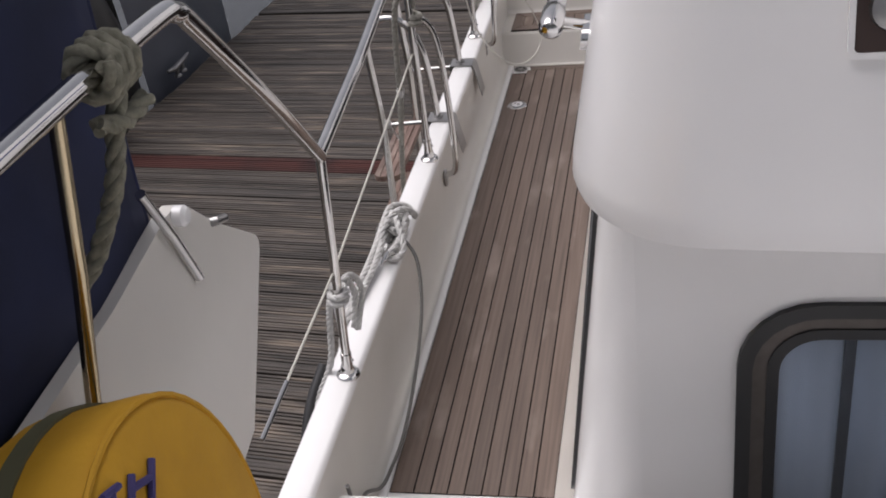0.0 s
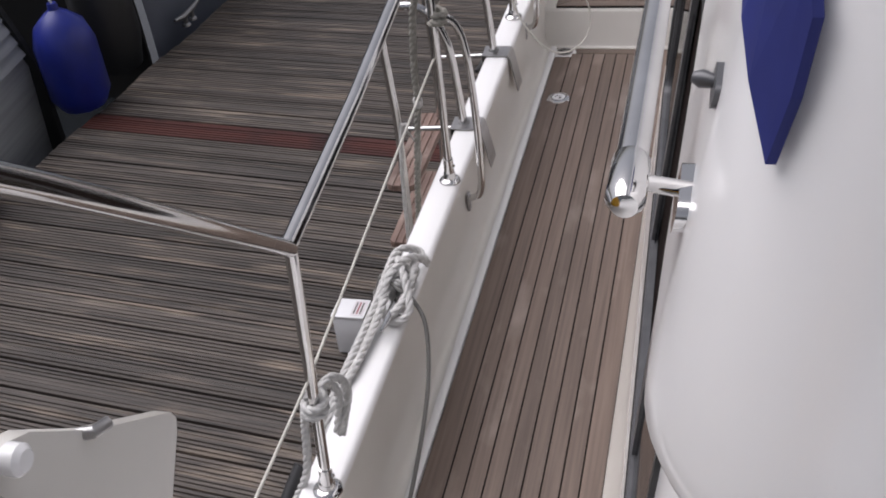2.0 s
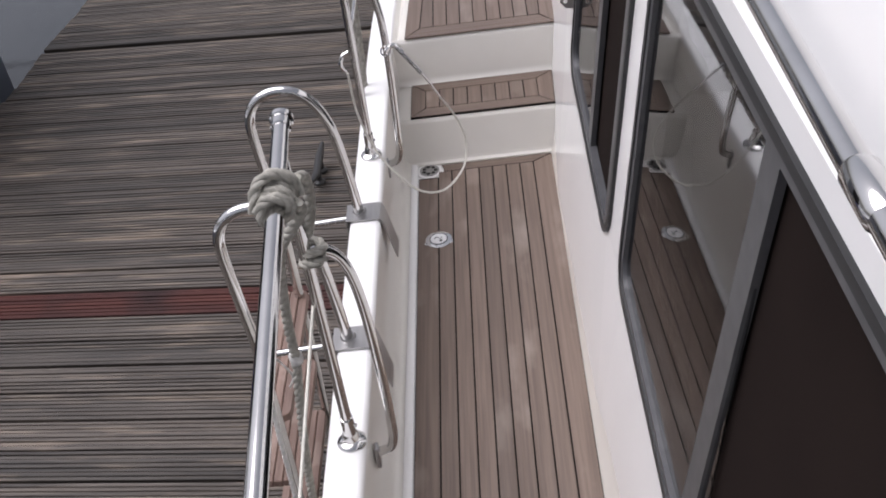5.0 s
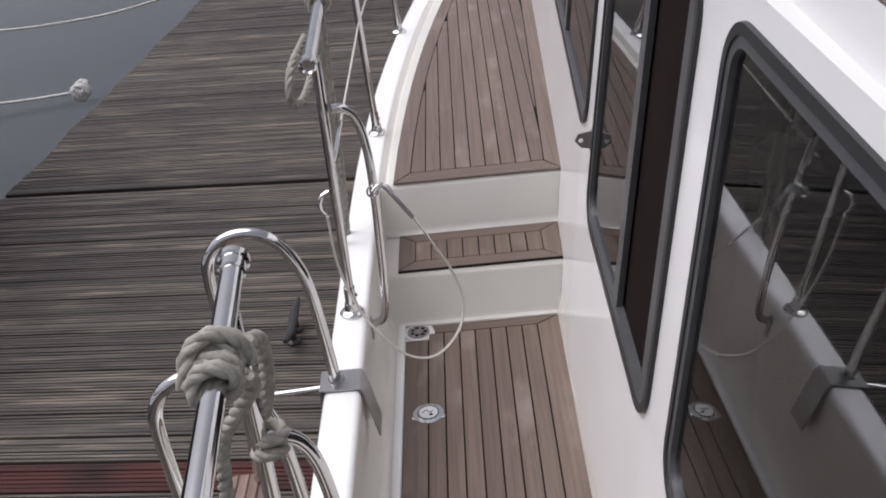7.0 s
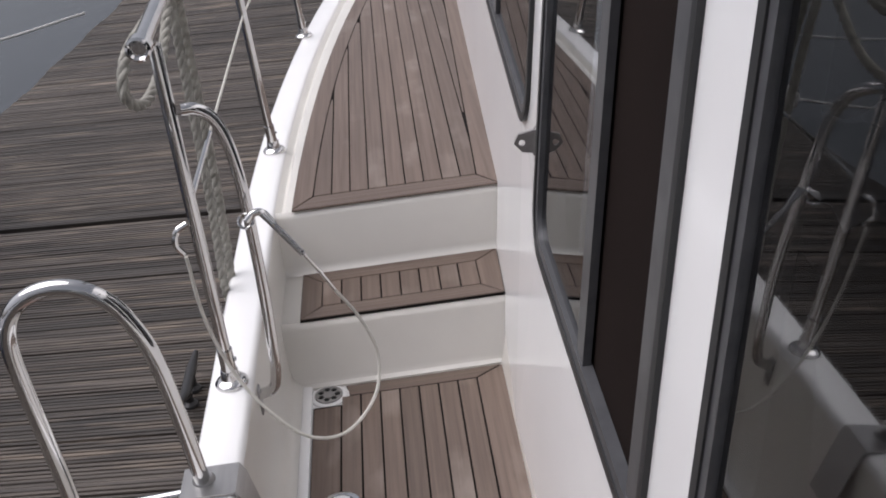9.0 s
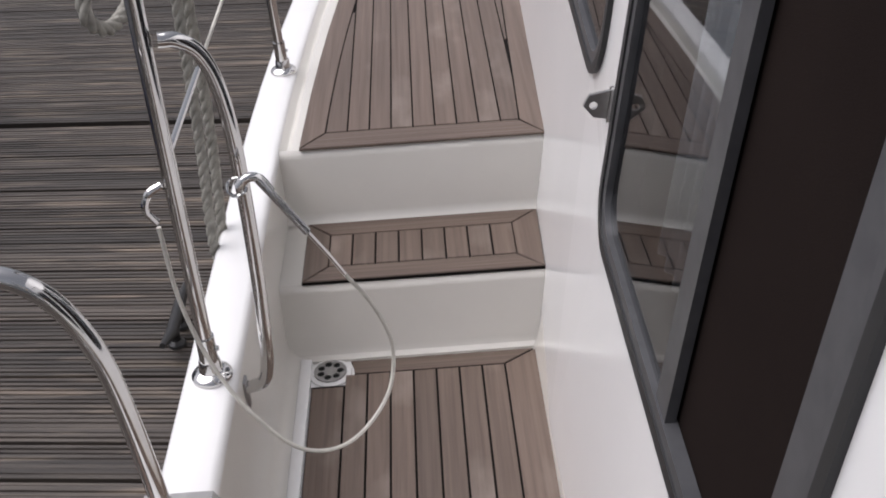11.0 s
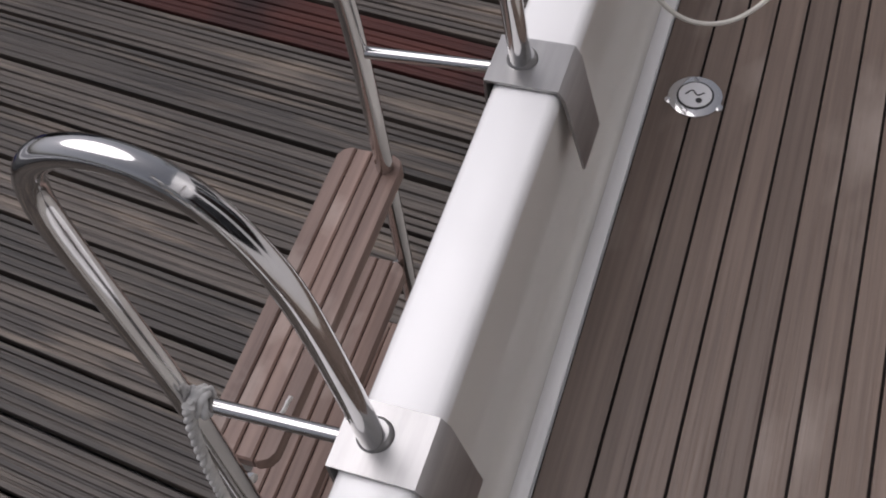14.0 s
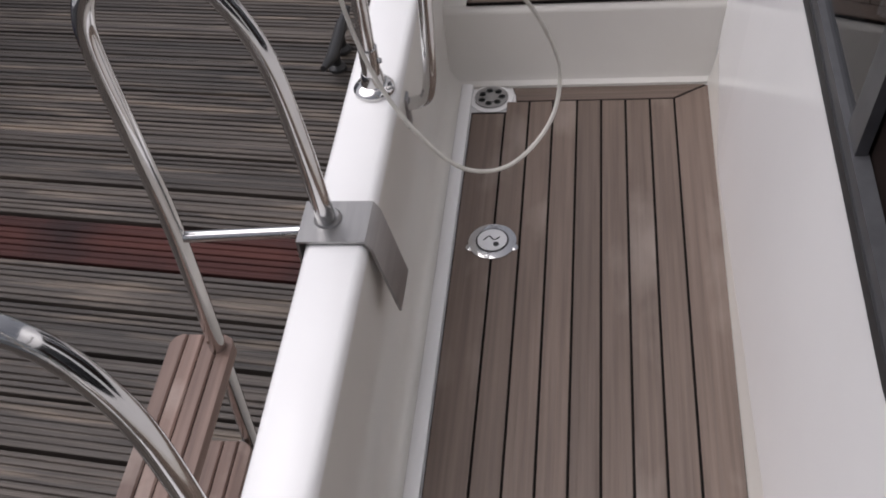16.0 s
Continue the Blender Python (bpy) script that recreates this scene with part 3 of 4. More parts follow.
# handrail on the coaming
hr = thing("handrail", "polished stainless handrail on short brackets along the coaming", "handrail", (0.56, 1.94, 1.59))
HZ = lambda y: 1.608 + 0.004 * (y - 1.9)
part("rail", tube(bmesh.new(), [(0.566, y, HZ(y)) for y in (1.87, 2.5, 3.2, 4.0, 4.3)], 0.0162, 18), STEEL, hr)
for y in (1.905, 2.85, 4.2):
    part("elbow", lathe(bmesh.new(), [(0.006, -0.050), (0.013, -0.048), (0.0195, -0.036), (0.0195, 0.028), (0.0165, 0.034)], (0.566, y, HZ(y)), (0, 1, 0), 18), STEEL, hr)
    part("bracket_arm", tube(bmesh.new(), [(0.566, y, HZ(y)), (0.585, y + 0.008, HZ(y) - 0.010), (0.655, y + 0.018, HZ(y) - 0.028)], 0.009, 12), STEEL, hr)
    part("base_plate", prism(bmesh.new(), rounded(y - 0.030, HZ(y) - 0.048, y + 0.062, HZ(y) - 0.012, 0.016), coaming_side, -0.011, 0.004), STEEL, hr)
settle(hr)
sn = thing("canvas_fastener", "small grey turn-button fastener on the coaming", "fastener", (0.62, 2.0, 1.665))
part("plate", prism(bmesh.new(), rounded(1.885, 1.692, 1.945, 1.716, 0.011), coaming_side, -0.005, 0.004), ALU, sn)
part("button", tube(bmesh.new(), [coaming_side(1.92, 1.704, 0), coaming_side(1.925, 1.705, -0.016), coaming_side(1.927, 1.706, -0.024)], 0.01, 12, [0.006, 0.009, 0.005]), ALU, sn)
settle(sn)
bm = bmesh.new()
tri = [(1.748, 1.726), (1.80, 1.768), (1.865, 1.792), (2.0, 1.794), (2.18, 1.789), (2.20, 1.87), (2.0, 1.90), (1.83, 1.900), (1.775, 1.886), (1.750, 1.844), (1.745, 1.784)]
prism(bm, tri, lambda u, v, d: coaming_side(u, v, d), -0.004, 0.004)
bmesh.ops.triangulate(bm, faces=[f for f in bm.faces if len(f.verts) > 4])
single("canvas_cover", bm, BLUE, "royal blue canvas cover with a pointed corner on the coaming", "canvas", smooth=False)

# pad eye by the forward window
pe = thing("pad_eye", "stainless pad eye on the cabin side", "fitting", on_side(5.12, 0.75, 0))
part("base", prism(bmesh.new(), rounded(5.102, 0.725, 5.120, 0.785, 0.008), on_side, -0.006, 0.002), BRUSHED, pe)
bm = bmesh.new()
tab = [(0.0, -0.026), (-0.03, -0.020), (-0.046, 0.0), (-0.036, 0.018), (0.0, 0.024)]
hole = [(-0.03 + 0.007 * math.cos(a), 0.0 + 0.007 * math.sin(a)) for a in (k * math.pi / 4 for k in range(8))]
sheet_with_holes(bm, tab, [hole], lambda u, v, d: (cabin_x(5.11, 0.755) + u, 5.109 + d, 0.757 + v), -0.003, 0.003)
part("eye", bm, BRUSHED, pe)
settle(pe)


# ---- stanchions, rails, loops ----
def stanchion(base, top, label, r=0.0125):
    s = thing("stanchion", label, "stanchion", base, group="stanchions on the gunwale")
    b, t = Vector(base), Vector(top)
    d = (t - b).normalized()
    part("base_flange", lathe(bmesh.new(), [(0.034, 0), (0.034, 0.005), (0.030, 0.010), (0.020, 0.014), (0.018, 0.032), (0.0165, 0.036)], base, (0, 0, 1), 24), STEEL, s)
    socket = part("socket", tube(bmesh.new(), [b + d * 0.02, b + d * 0.085], 0.0155, 14), STEEL, s)
    part("post", tube(bmesh.new(), [b + d * 0.02, t], r, 14), STEEL, s)
    part("set_screw", lathe(bmesh.new(), [(0.005, 0), (0.004, 0.005)], b + d * 0.06 + Vector((0.015, -0.002, 0)), (1, 0, 0), 8), STEEL, socket)
    return settle(s)


S1, S2, S3, S4, S5 = (-0.152, 2.512, 0.364), (-0.158, 3.785, 0.364), (-0.167, 4.995, 0.366), (-0.150, 6.24, 0.366), (-0.098, 7.45, 0.366)
stanchion(S1, (-0.075, 2.445, 1.105), "upright stainless stanchion under the rail bend with rope round it")
stanchion(S2, (-0.140, 3.74, 1.18), "stainless stanchion beside the boarding gate")
stanchion(S3, (-0.150, 4.965, 1.09), "stainless stanchion at the forward side of the boarding gate")
stanchion(S4, (-0.165, 6.20, 1.12), "slim stainless foredeck stanchion")
stanchion(S5, (-0.115, 7.42, 1.12), "slim stainless foredeck stanchion")

rail = thing("guard_rail", "polished stainless guard rail stepping up to the aft deck", "guard rail", (-0.1, 2.5, 1.1))
part("rail", tube(bmesh.new(), [(-0.068, 2.415, 1.108), (-0.086, 2.9, 1.139), (-0.138, 3.805, 1.205)], 0.016, 16), STEEL, rail)
part("aft_rail", tube(bmesh.new(), spline([(0.075, -0.6, 1.80), (0.06, 0.6, 1.775), (0.056, 1.2, 1.768), (0.056, 1.58, 1.760), (0.054, 1.655, 1.745), (0.046, 1.72, 1.70), (0.0, 2.05, 1.42), (-0.068, 2.425, 1.102)], 8), 0.016, 16), STEEL, rail)
part("end_cap", lathe(bmesh.new(), [(0.0165, -0.03), (0.019, -0.028), (0.019, -0.006), (0.0225, -0.004), (0.0225, 0.006), (0.012, 0.012)], (-0.138, 3.805, 1.205), (-0.05, 1, 0.07), 18), STEEL, rail)
settle(rail)
rail2 = thing("guard_rail", "polished stainless foredeck guard rail with an open end", "guard rail", (-0.18, 4.9, 1.11))
part("rail", tube(bmesh.new(), spline([(-0.158, 4.885, 1.108), (-0.175, 5.6, 1.13), (-0.160, 6.24, 1.145), (-0.105, 7.45, 1.16), (0.1, 8.7, 1.17), (0.5, 10, 1.18)], 5), 0.0155, 14), STEEL, rail2)
part("end_ring", lathe(bmesh.new(), [(0.016, 0.02), (0.0215, 0.018), (0.0215, -0.008), (0.017, -0.010), (0.013, -0.006), (0.012, 0.004), (0.006, 0.004), (0.006, 0.0)], (-0.158, 4.885, 1.108), (0, 1, 0.03), 18), STEEL, rail2)
settle(rail2)


def gate_loop(sb, join_z, dy, foot, lean, label):
    x, y = sb[0], sb[1]
    lp = thing("gate_loop", label, "loop rail", (x + 0.05, y, 0.26), group="gate loops")
    jy = y - 0.03 * (join_z - 0.36) / 0.7
    pts = [(x + 0.012, jy + 0.005, join_z), (x + 0.035, jy + dy * 0.25, join_z - 0.004), (x + 0.062, jy + dy * 0.5, join_z - 0.03),
           (x + 0.080, jy + dy * 0.7, join_z - 0.09), (x + 0.090, jy + dy * 0.85, join_z - 0.2), (x + 0.090, y + dy * 0.9, foot + 0.24), (x + 0.088, y + dy * 0.9, foot + 0.10),
           (x + 0.084, y + dy * 0.9, foot + 0.045), (x + 0.072, y + dy * 0.9, foot + 0.012), (x + 0.040, y + dy * 0.9, foot)]
    pts = [(a + lean * max(0.0, c - foot - 0.05), b, c) for a, b, c in pts]
    part("tube", tube(bmesh.new(), spline(pts, 5), 0.0115, 14), STEEL, lp)
    part("foot_plate", box(bmesh.new(), (x + 0.034, y + dy * 0.9 - 0.013, foot - 0.045), (x + 0.044, y + dy * 0.9 + 0.013, foot + 0.02), 0.003), BRUSHED, lp)
    return settle(lp)


gate_loop(S2, 0.93, 0.06, 0.265, 0.0, "bent stainless loop beside the gate, roped at its top")
gate_loop(S3, 0.965, 0.045, 0.300, 0.035, "bent stainless loop holding the gate wire")

# ---- boarding ladder over the gunwale ----
lad = thing("boarding_ladder", "stainless boarding ladder with teak treads hooked over the gunwale", "ladder", (-0.42, 4.42, -0.63))
for yc, lean in ((4.132, 0.012), (4.680, 0.010)):
    part("saddle", prism(bmesh.new(), [(-0.2270, 0.24), (-0.2235, 0.369), (-0.130, 0.369), (-0.1225, 0.354), (-0.098, 0.225), (-0.0945, 0.2255), (-0.1185, 0.357), (-0.1275, 0.3735), (-0.2270, 0.3735), (-0.2305, 0.24)],
                        lambda u, v, d: (u, yc + d, v), -0.041, 0.042), BRUSHED, lad, "brushed steel saddle plate")
    part("weld_ring", lathe(bmesh.new(), [(0.021, 0), (0.020, 0.004), (0.016, 0.008)], (-0.188, yc + 0.005, 0.3735), (0, 0, 1), 18), BRUSHED, lad)
    pts = [(-0.188, 0.37), (-0.197, 0.5), (-0.210, 0.63), (-0.228, 0.70), (-0.258, 0.757), (-0.302, 0.790), (-0.355, 0.796), (-0.402, 0.776), (-0.430, 0.735), (-0.438, 0.67), (-0.430, 0.5), (-0.424, 0.34), (-0.432, -0.05), (-0.452, -0.62)]
    part("loop", tube(bmesh.new(), spline([(a, yc + lean * (b - 0.4), b) for a, b in pts], 5), 0.0145, 16), STEEL, lad)
    part("stay", tube(bmesh.new(), [(-0.416, yc, 0.342), (-0.220, yc + 0.002, 0.352)], 0.009, 12), STEEL, lad)
    part("foot", lathe(bmesh.new(), [(0.019, -0.63), (0.019, -0.59), (0.015, -0.585)], (-0.452, yc - 0.01, 0), (0, 0, 1), 12), RUBBER, lad)
for z, x0 in ((0.085, -0.515), (-0.165, -0.535), (-0.40, -0.55)):
    tread = part("tread", box(bmesh.new(), (x0 + 0.012, 4.17, z - 0.02), (x0 + 0.10, 4.65, z - 0.004)), CAULK, lad)
    for k in range(4):
        a = x0 + k * 0.0285
        bm = bmesh.new()
        c = 0.02
        y0, y1 = (4.165, 4.705) if z > 0 else (4.155, 4.66)
        outl = [(a, y0), (a + 0.0265, y0), (a + 0.0265, y1), (a, y1)]
        if k == 0:
            outl = [(a, y0 + c), (a + c * 0.35, y0 + c * 0.3), (a + c, y0), (a + 0.0265, y0), (a + 0.0265, y1), (a + c, y1), (a + c * 0.35, y1 - c * 0.3), (a, y1 - c)]
        if k == 3:
            outl = [(a, y0), (a + 0.0065, y0), (a + 0.0205, y0 + c * 0.4), (a + 0.0265, y0 + c), (a + 0.0265, y1 - c), (a + 0.0205, y1 - c * 0.4), (a + 0.0065, y1), (a, y1)]
        part("tread_slat", plank(bm, outl, z - 0.024, z, 0.003), STEP_TEAK, tread)
    for yc in (4.135, 4.672):
        part("bolt", lathe(bmesh.new(), [(0.009, 0), (0.009, 0.007), (0.004, 0.009)], (x0 + 0.085, yc + (0.012 if yc < 4.4 else -0.012), z - 0.014), (1, -0.3, 0.2), 8), STEEL, tread)
settle(lad)

# ---- deck fittings ----
fuel = thing("filler_cap", "round chrome deck filler cap flush in the teak", "deck filler", (0, 5, 0.001))
part("flange", lathe(bmesh.new(), [(0.046, 0.0), (0.045, 0.0035), (0.034, 0.0055)], (0, 5, 0.0), n=28), STEEL, fuel)
for sx in (-1, 1):
    part("lug", lathe(bmesh.new(), [(0.009, 0), (0.008, 0.003), (0.004, 0.004)], (0.041 * sx, 4.985, 0.0), n=14), STEEL, fuel)
part("seal", lathe(bmesh.new(), [(0.031, 0.005), (0.031, 0.0062), (0.028, 0.0063)], (0, 5, 0.0), n=28), RUBBER, fuel)
cap = part("cap", lathe(bmesh.new(), [(0.0275, 0.005), (0.0275, 0.0075), (0.022, 0.008)], (0, 5, 0), n=28), PLASTIC, fuel, "pale grey engraved cap")
bm = bmesh.new()
tube(bm, spline([(-0.016, 4.998, 0.0085), (-0.006, 5.008, 0.0085), (0.004, 4.999, 0.0085), (0.014, 5.006, 0.0085)], 5), 0.0012, 6)
lathe(bm, [(0.0055, 0.008), (0.0055, 0.0088)], (0.008, 4.988, 0.0), n=12)
part("engraving", bm, RUBBER, cap)
settle(fuel)

drain = thing("deck_drain", "round stainless scupper drain in the deck corner", "drain", (-0.03, 5.43, 0.0))
DX, DY = -0.032, 5.430
bm = bmesh.new()
sheet_with_holes(bm, [(0.036 * math.cos(a), 0.036 * math.sin(a)) for a in (k * math.pi / 14 for k in range(28))],
                 [[(0.022 * math.cos(c) + 0.0080 * math.cos(a), 0.022 * math.sin(c) + 0.0080 * math.sin(a)) for a in (k * math.pi / 4 for k in range(8))] for c in (j * math.pi / 3.5 for j in range(7))],
                 lambda u, v, d: (DX + u, DY + v, 0.001 + d), 0.0, 0.003)
part("grate", bm, BRUSHED, drain)
part("well", lathe(bmesh.new(), [(0.034, -0.004), (0.034, 0.0004)], (DX, DY, 0.0)), DARK, drain)
part("collar", lathe(bmesh.new(), [(0.047, -0.006), (0.046, -0.0010), (0.038, -0.0004)], (DX, DY, 0.0), n=28), GEL, drain)
settle(drain)

# gate wire hanging from the loop
gw = thing("gate_wire", "plastic-coated gate wire hanging slack from a pelican hook", "gate wire", (-0.07, 4.96, 0.74))
part("ring", tube(bmesh.new(), [(-0.062 + 0.014 * math.cos(a), 4.962 + 0.006 * math.sin(a), 0.738 + 0.012 * math.sin(a)) for a in (k * math.pi / 6 for k in range(13))], 0.003, 8), STEEL, gw)
part("hook", tube(bmesh.new(), spline([(-0.060, 4.958, 0.740), (-0.045, 4.962, 0.752), (-0.028, 4.965, 0.748), (-0.012, 4.958, 0.728)], 6), 0.0075, 10), STEEL, gw)
part("turnbuckle", tube(bmesh.new(), [(-0.030, 4.963, 0.748), (0.0, 4.953, 0.710), (0.033, 4.944, 0.664)], 0.0065, 10), STEEL, gw)
part("swage", tube(bmesh.new(), [(0.033, 4.944, 0.664), (0.055, 4.972, 0.605), (0.073, 5.0, 0.548)], 0.0035, 10), STEEL, gw)
part("wire", tube(bmesh.new(), spline([(0.073, 5.0, 0.548), (0.108, 5.045, 0.45), (0.132, 5.07, 0.34), (0.115, 5.03, 0.262), (0.052, 4.95, 0.238), (-0.02, 4.90, 0.275), (-0.09, 4.91, 0.345), (-0.145, 4.935, 0.43), (-0.178, 4.95, 0.55), (-0.182, 4.945, 0.69)], 8), 0.0036, 8), CORD, gw, "cream plastic coated wire")
part("shackle", tube(bmesh.new(), spline([(-0.172, 4.972, 0.745), (-0.192, 4.965, 0.735), (-0.200, 4.962, 0.71), (-0.190, 4.968, 0.685)], 5), 0.006, 8), STEEL, gw)
settle(gw)

# lifeline from the aft corner to the gate stanchion and along the foredeck
lf = thing("lifeline", "cream coated lifeline wire between stanchions", "lifeline", (-0.12, 2.5, 0.8))
part("wire", tube(bmesh.new(), [(-0.13, 2.06, 0.70), (-0.118, 2.475, 0.735), (-0.158, 3.765, 0.80)], 0.0034, 8), CORD, lf)
part("terminal", tube(bmesh.new(), [(-0.135, 1.90, 0.685), (-0.13, 2.08, 0.70)], 0.006, 8), STEEL, lf)
settle(lf)
lf2 = thing("lifeline", "cream coated foredeck lifeline wire with a steel terminal", "lifeline", (-0.16, 5.0, 0.8))
part("wire", tube(bmesh.new(), [(-0.165, 5.35, 0.775), (-0.158, 6.215, 0.80), (-0.105, 7.43, 0.81), (0.3, 9.3, 0.83)], 0.0034, 8), CORD, lf2)
part("terminal", tube(bmesh.new(), [(-0.167, 5.0, 0.765), (-0.165, 5.36, 0.775)], 0.0055, 8), STEEL, lf2)
settle(lf2)


# ---- ropes ----
def wraps(axis_a, axis_b, r, turns, start=0.0, spacing=0.02):
    a, b = Vector(axis_a), Vector(axis_b)
    t = (b - a).normalized()
    u = t.orthogonal().normalized()
    v = t.cross(u)
    n = int(turns * 14)
    return [a + t * (spacing * i / 14) + (u * math.cos(start + 2 * math.pi * i / 14) + v * math.sin(start + 2 * math.pi * i / 14)) * r for i in range(n + 1)]


def roped(name, label, lines, r, material, at, group=""):
    """One rope thing; each line is a path of its own."""
    if len(lines) == 1:
        return single(name, rope(bmesh.new(), lines[0], r), material, label, "rope", group=group)
    whole = thing(name, label, "rope", lines[0][0], group=group)
    for line in lines:
        part("rope_length", rope(bmesh.new(), line, r), material, whole)
    return settle(whole)


e0, e1 = Vector((-0.1225, 3.535, 1.1855)), Vector((-0.1265, 3.60, 1.1903))
roped("mooring_rope", "thick grey three-strand rope knotted round the rail end, hanging down",
      [wraps(e0, e1, 0.0262, 4.0, 2.6, 0.0185), spline([(-0.158, 3.545, 1.185), (-0.150, 3.560, 1.222), (-0.124, 3.578, 1.235), (-0.096, 3.590, 1.216), (-0.088, 3.595, 1.180)], 6), spline([(-0.09, 3.56, 1.185), (-0.095, 3.60, 1.14), (-0.13, 3.63, 1.08), (-0.168, 3.66, 1.01), (-0.195, 3.70, 0.88), (-0.215, 3.74, 0.75), (-0.227, 3.775, 0.65)], 6),
       spline([(-0.09, 3.60, 1.205), (-0.09, 3.66, 1.17), (-0.10, 3.71, 1.10), (-0.115, 3.74, 1.03), (-0.135, 3.765, 0.97)], 6),
       wraps((-0.136, 3.755, 0.905), (-0.122, 3.775, 0.98), 0.019, 2.2, 1.0, 0.022),
       spline([(-0.227, 3.775, 0.65), (-0.27, 3.82, 0.4), (-0.32, 3.90, 0.1), (-0.36, 3.95, -0.3)], 6)], 0.0105, ROPE, (0, 0, 0))
bm = bmesh.new()
lathe(bm, [(0.006, -0.02), (0.014, -0.012), (0.015, 0.008), (0.008, 0.022)], (-0.227, 3.775, 0.648), (0, 0, 1), 12)
single("rope_whipping", bm, ROPE_W, "white taped whipping on the hanging rope", "rope end")
roped("thin_line", "thin pale cord tied round the ladder stay", [wraps((-0.408, 4.132, 0.345), (-0.39, 4.133, 0.346), 0.013, 2.5, 0, 0.006),
      spline([(-0.400, 4.115, 0.372), (-0.408, 4.112, 0.34), (-0.417, 4.102, 0.25), (-0.424, 4.092, 0.1), (-0.43, 4.085, -0.1), (-0.44, 4.07, -0.40), (-0.45, 4.02, -0.615)], 6)], 0.0075, ROPE_W, (0, 0, 0))
roped("lashing_cord", "thin pale cord slung between ladder stay and tread", [spline([(-0.40, 4.14, 0.345), (-0.37, 4.18, 0.22), (-0.41, 4.26, 0.10)], 5)], 0.003, ROPE_W, (0, 0, 0))
# bow cleat knot with eye splice
roped("mooring_line", "white three-strand mooring line knotted on the gunwale cleat",
      [wraps((-0.158, 3.15, 0.408), (-0.160, 3.29, 0.408), 0.026, 4.4, 0.3, 0.028),
       spline([(-0.196, 3.30, 0.392), (-0.182, 3.27, 0.438), (-0.155, 3.21, 0.458), (-0.126, 3.15, 0.430), (-0.114, 3.10, 0.392), (-0.150, 3.075, 0.380), (-0.190, 3.11, 0.400), (-0.180, 3.17, 0.452), (-0.146, 3.24, 0.466), (-0.118, 3.29, 0.428), (-0.116, 3.32, 0.392)], 6),
       spline([(-0.116, 3.32, 0.392), (-0.150, 3.345, 0.420), (-0.190, 3.30, 0.444), (-0.200, 3.22, 0.432), (-0.208, 3.10, 0.402), (-0.216, 2.98, 0.388), (-0.226, 2.86, 0.372), (-0.252, 2.78, 0.30), (-0.29, 2.72, 0.0), (-0.30, 2.7, -0.3)], 6),
       spline([(-0.180, 3.20, 0.440), (-0.188, 3.08, 0.402), (-0.197, 2.96, 0.384), (-0.206, 2.86, 0.378), (-0.226, 2.79, 0.358), (-0.246, 2.75, 0.26)], 6),
       spline([(-0.130, 3.26, 0.440), (-0.124, 3.19, 0.432), (-0.134, 3.12, 0.412), (-0.158, 3.075, 0.398)], 6)], 0.0112, ROPE_W, (0, 0, 0))
st = lambda z: Vector((-0.152, 2.512, 0.364)).lerp(Vector((-0.075, 2.445, 1.105)), (z - 0.364) / 0.741)
roped("spare_line", "white three-strand rope hitched round the stanchion, its spliced end hanging",
      [wraps(st(0.63), st(0.68), 0.022, 2.3, 0.5, 0.022),
       spline([st(0.665) + Vector((0.0, 0.022, 0.01)), (-0.105, 2.545, 0.68), (-0.095, 2.58, 0.64), (-0.098, 2.60, 0.58), (-0.112, 2.59, 0.52), (-0.125, 2.585, 0.47)], 6),
       spline([st(0.65) + Vector((0.01, 0.02, 0.0)), (-0.118, 2.545, 0.665), (-0.112, 2.575, 0.62), (-0.118, 2.59, 0.56), (-0.132, 2.58, 0.48)], 6),
       spline([st(0.64) + Vector((-0.025, 0.0, 0)), (-0.175, 2.52, 0.55), (-0.20, 2.52, 0.4), (-0.262, 2.50, 0.25), (-0.29, 2.48, 0.0)], 6)], 0.0095, ROPE_W, (0, 0, 0))
# aft rail hitch
roped("fender_line", "thick olive-grey rope hitched round the aft rail, hanging down",
      [wraps((0.056, 1.39, 1.765), (0.056, 1.46, 1.763), 0.030, 3.4, 0.2, 0.019), spline([(0.06, 1.44, 1.73), (0.05, 1.42, 1.68), (0.03, 1.405, 1.60), (-0.02, 1.39, 1.50), (-0.078, 1.375, 1.40), (-0.095, 1.37, 1.1)], 6),
       spline([(0.05, 1.38, 1.70), (0.06, 1.43, 1.685), (0.062, 1.465, 1.686), (0.066, 1.49, 1.69)], 6)], 0.0135, ROPE_O, (0, 0, 0))
# coil on the foredeck rail
roped("coiled_line", "grey rope coil hung from the foredeck rail",
      [wraps((-0.176, 5.35, 1.12), (-0.176, 5.4, 1.12), 0.026, 3.2, 0, 0.022),
       spline([(-0.18, 5.36, 1.09), (-0.20, 5.2, 0.98), (-0.22, 5.08, 0.95), (-0.235, 5.02, 0.99), (-0.225, 5.06, 1.05), (-0.20, 5.2, 1.08)], 6),
       spline([(-0.19, 5.40, 1.09), (-0.20, 5.42, 0.9), (-0.21, 5.42, 0.6), (-0.22, 5.40, 0.36), (-0.215, 5.46, 0.34), (-0.20, 5.48, 0.6), (-0.19, 5.46, 0.9), (-0.18, 5.43, 1.09)], 6)], 0.0105, ROPE, (0, 0, 0))
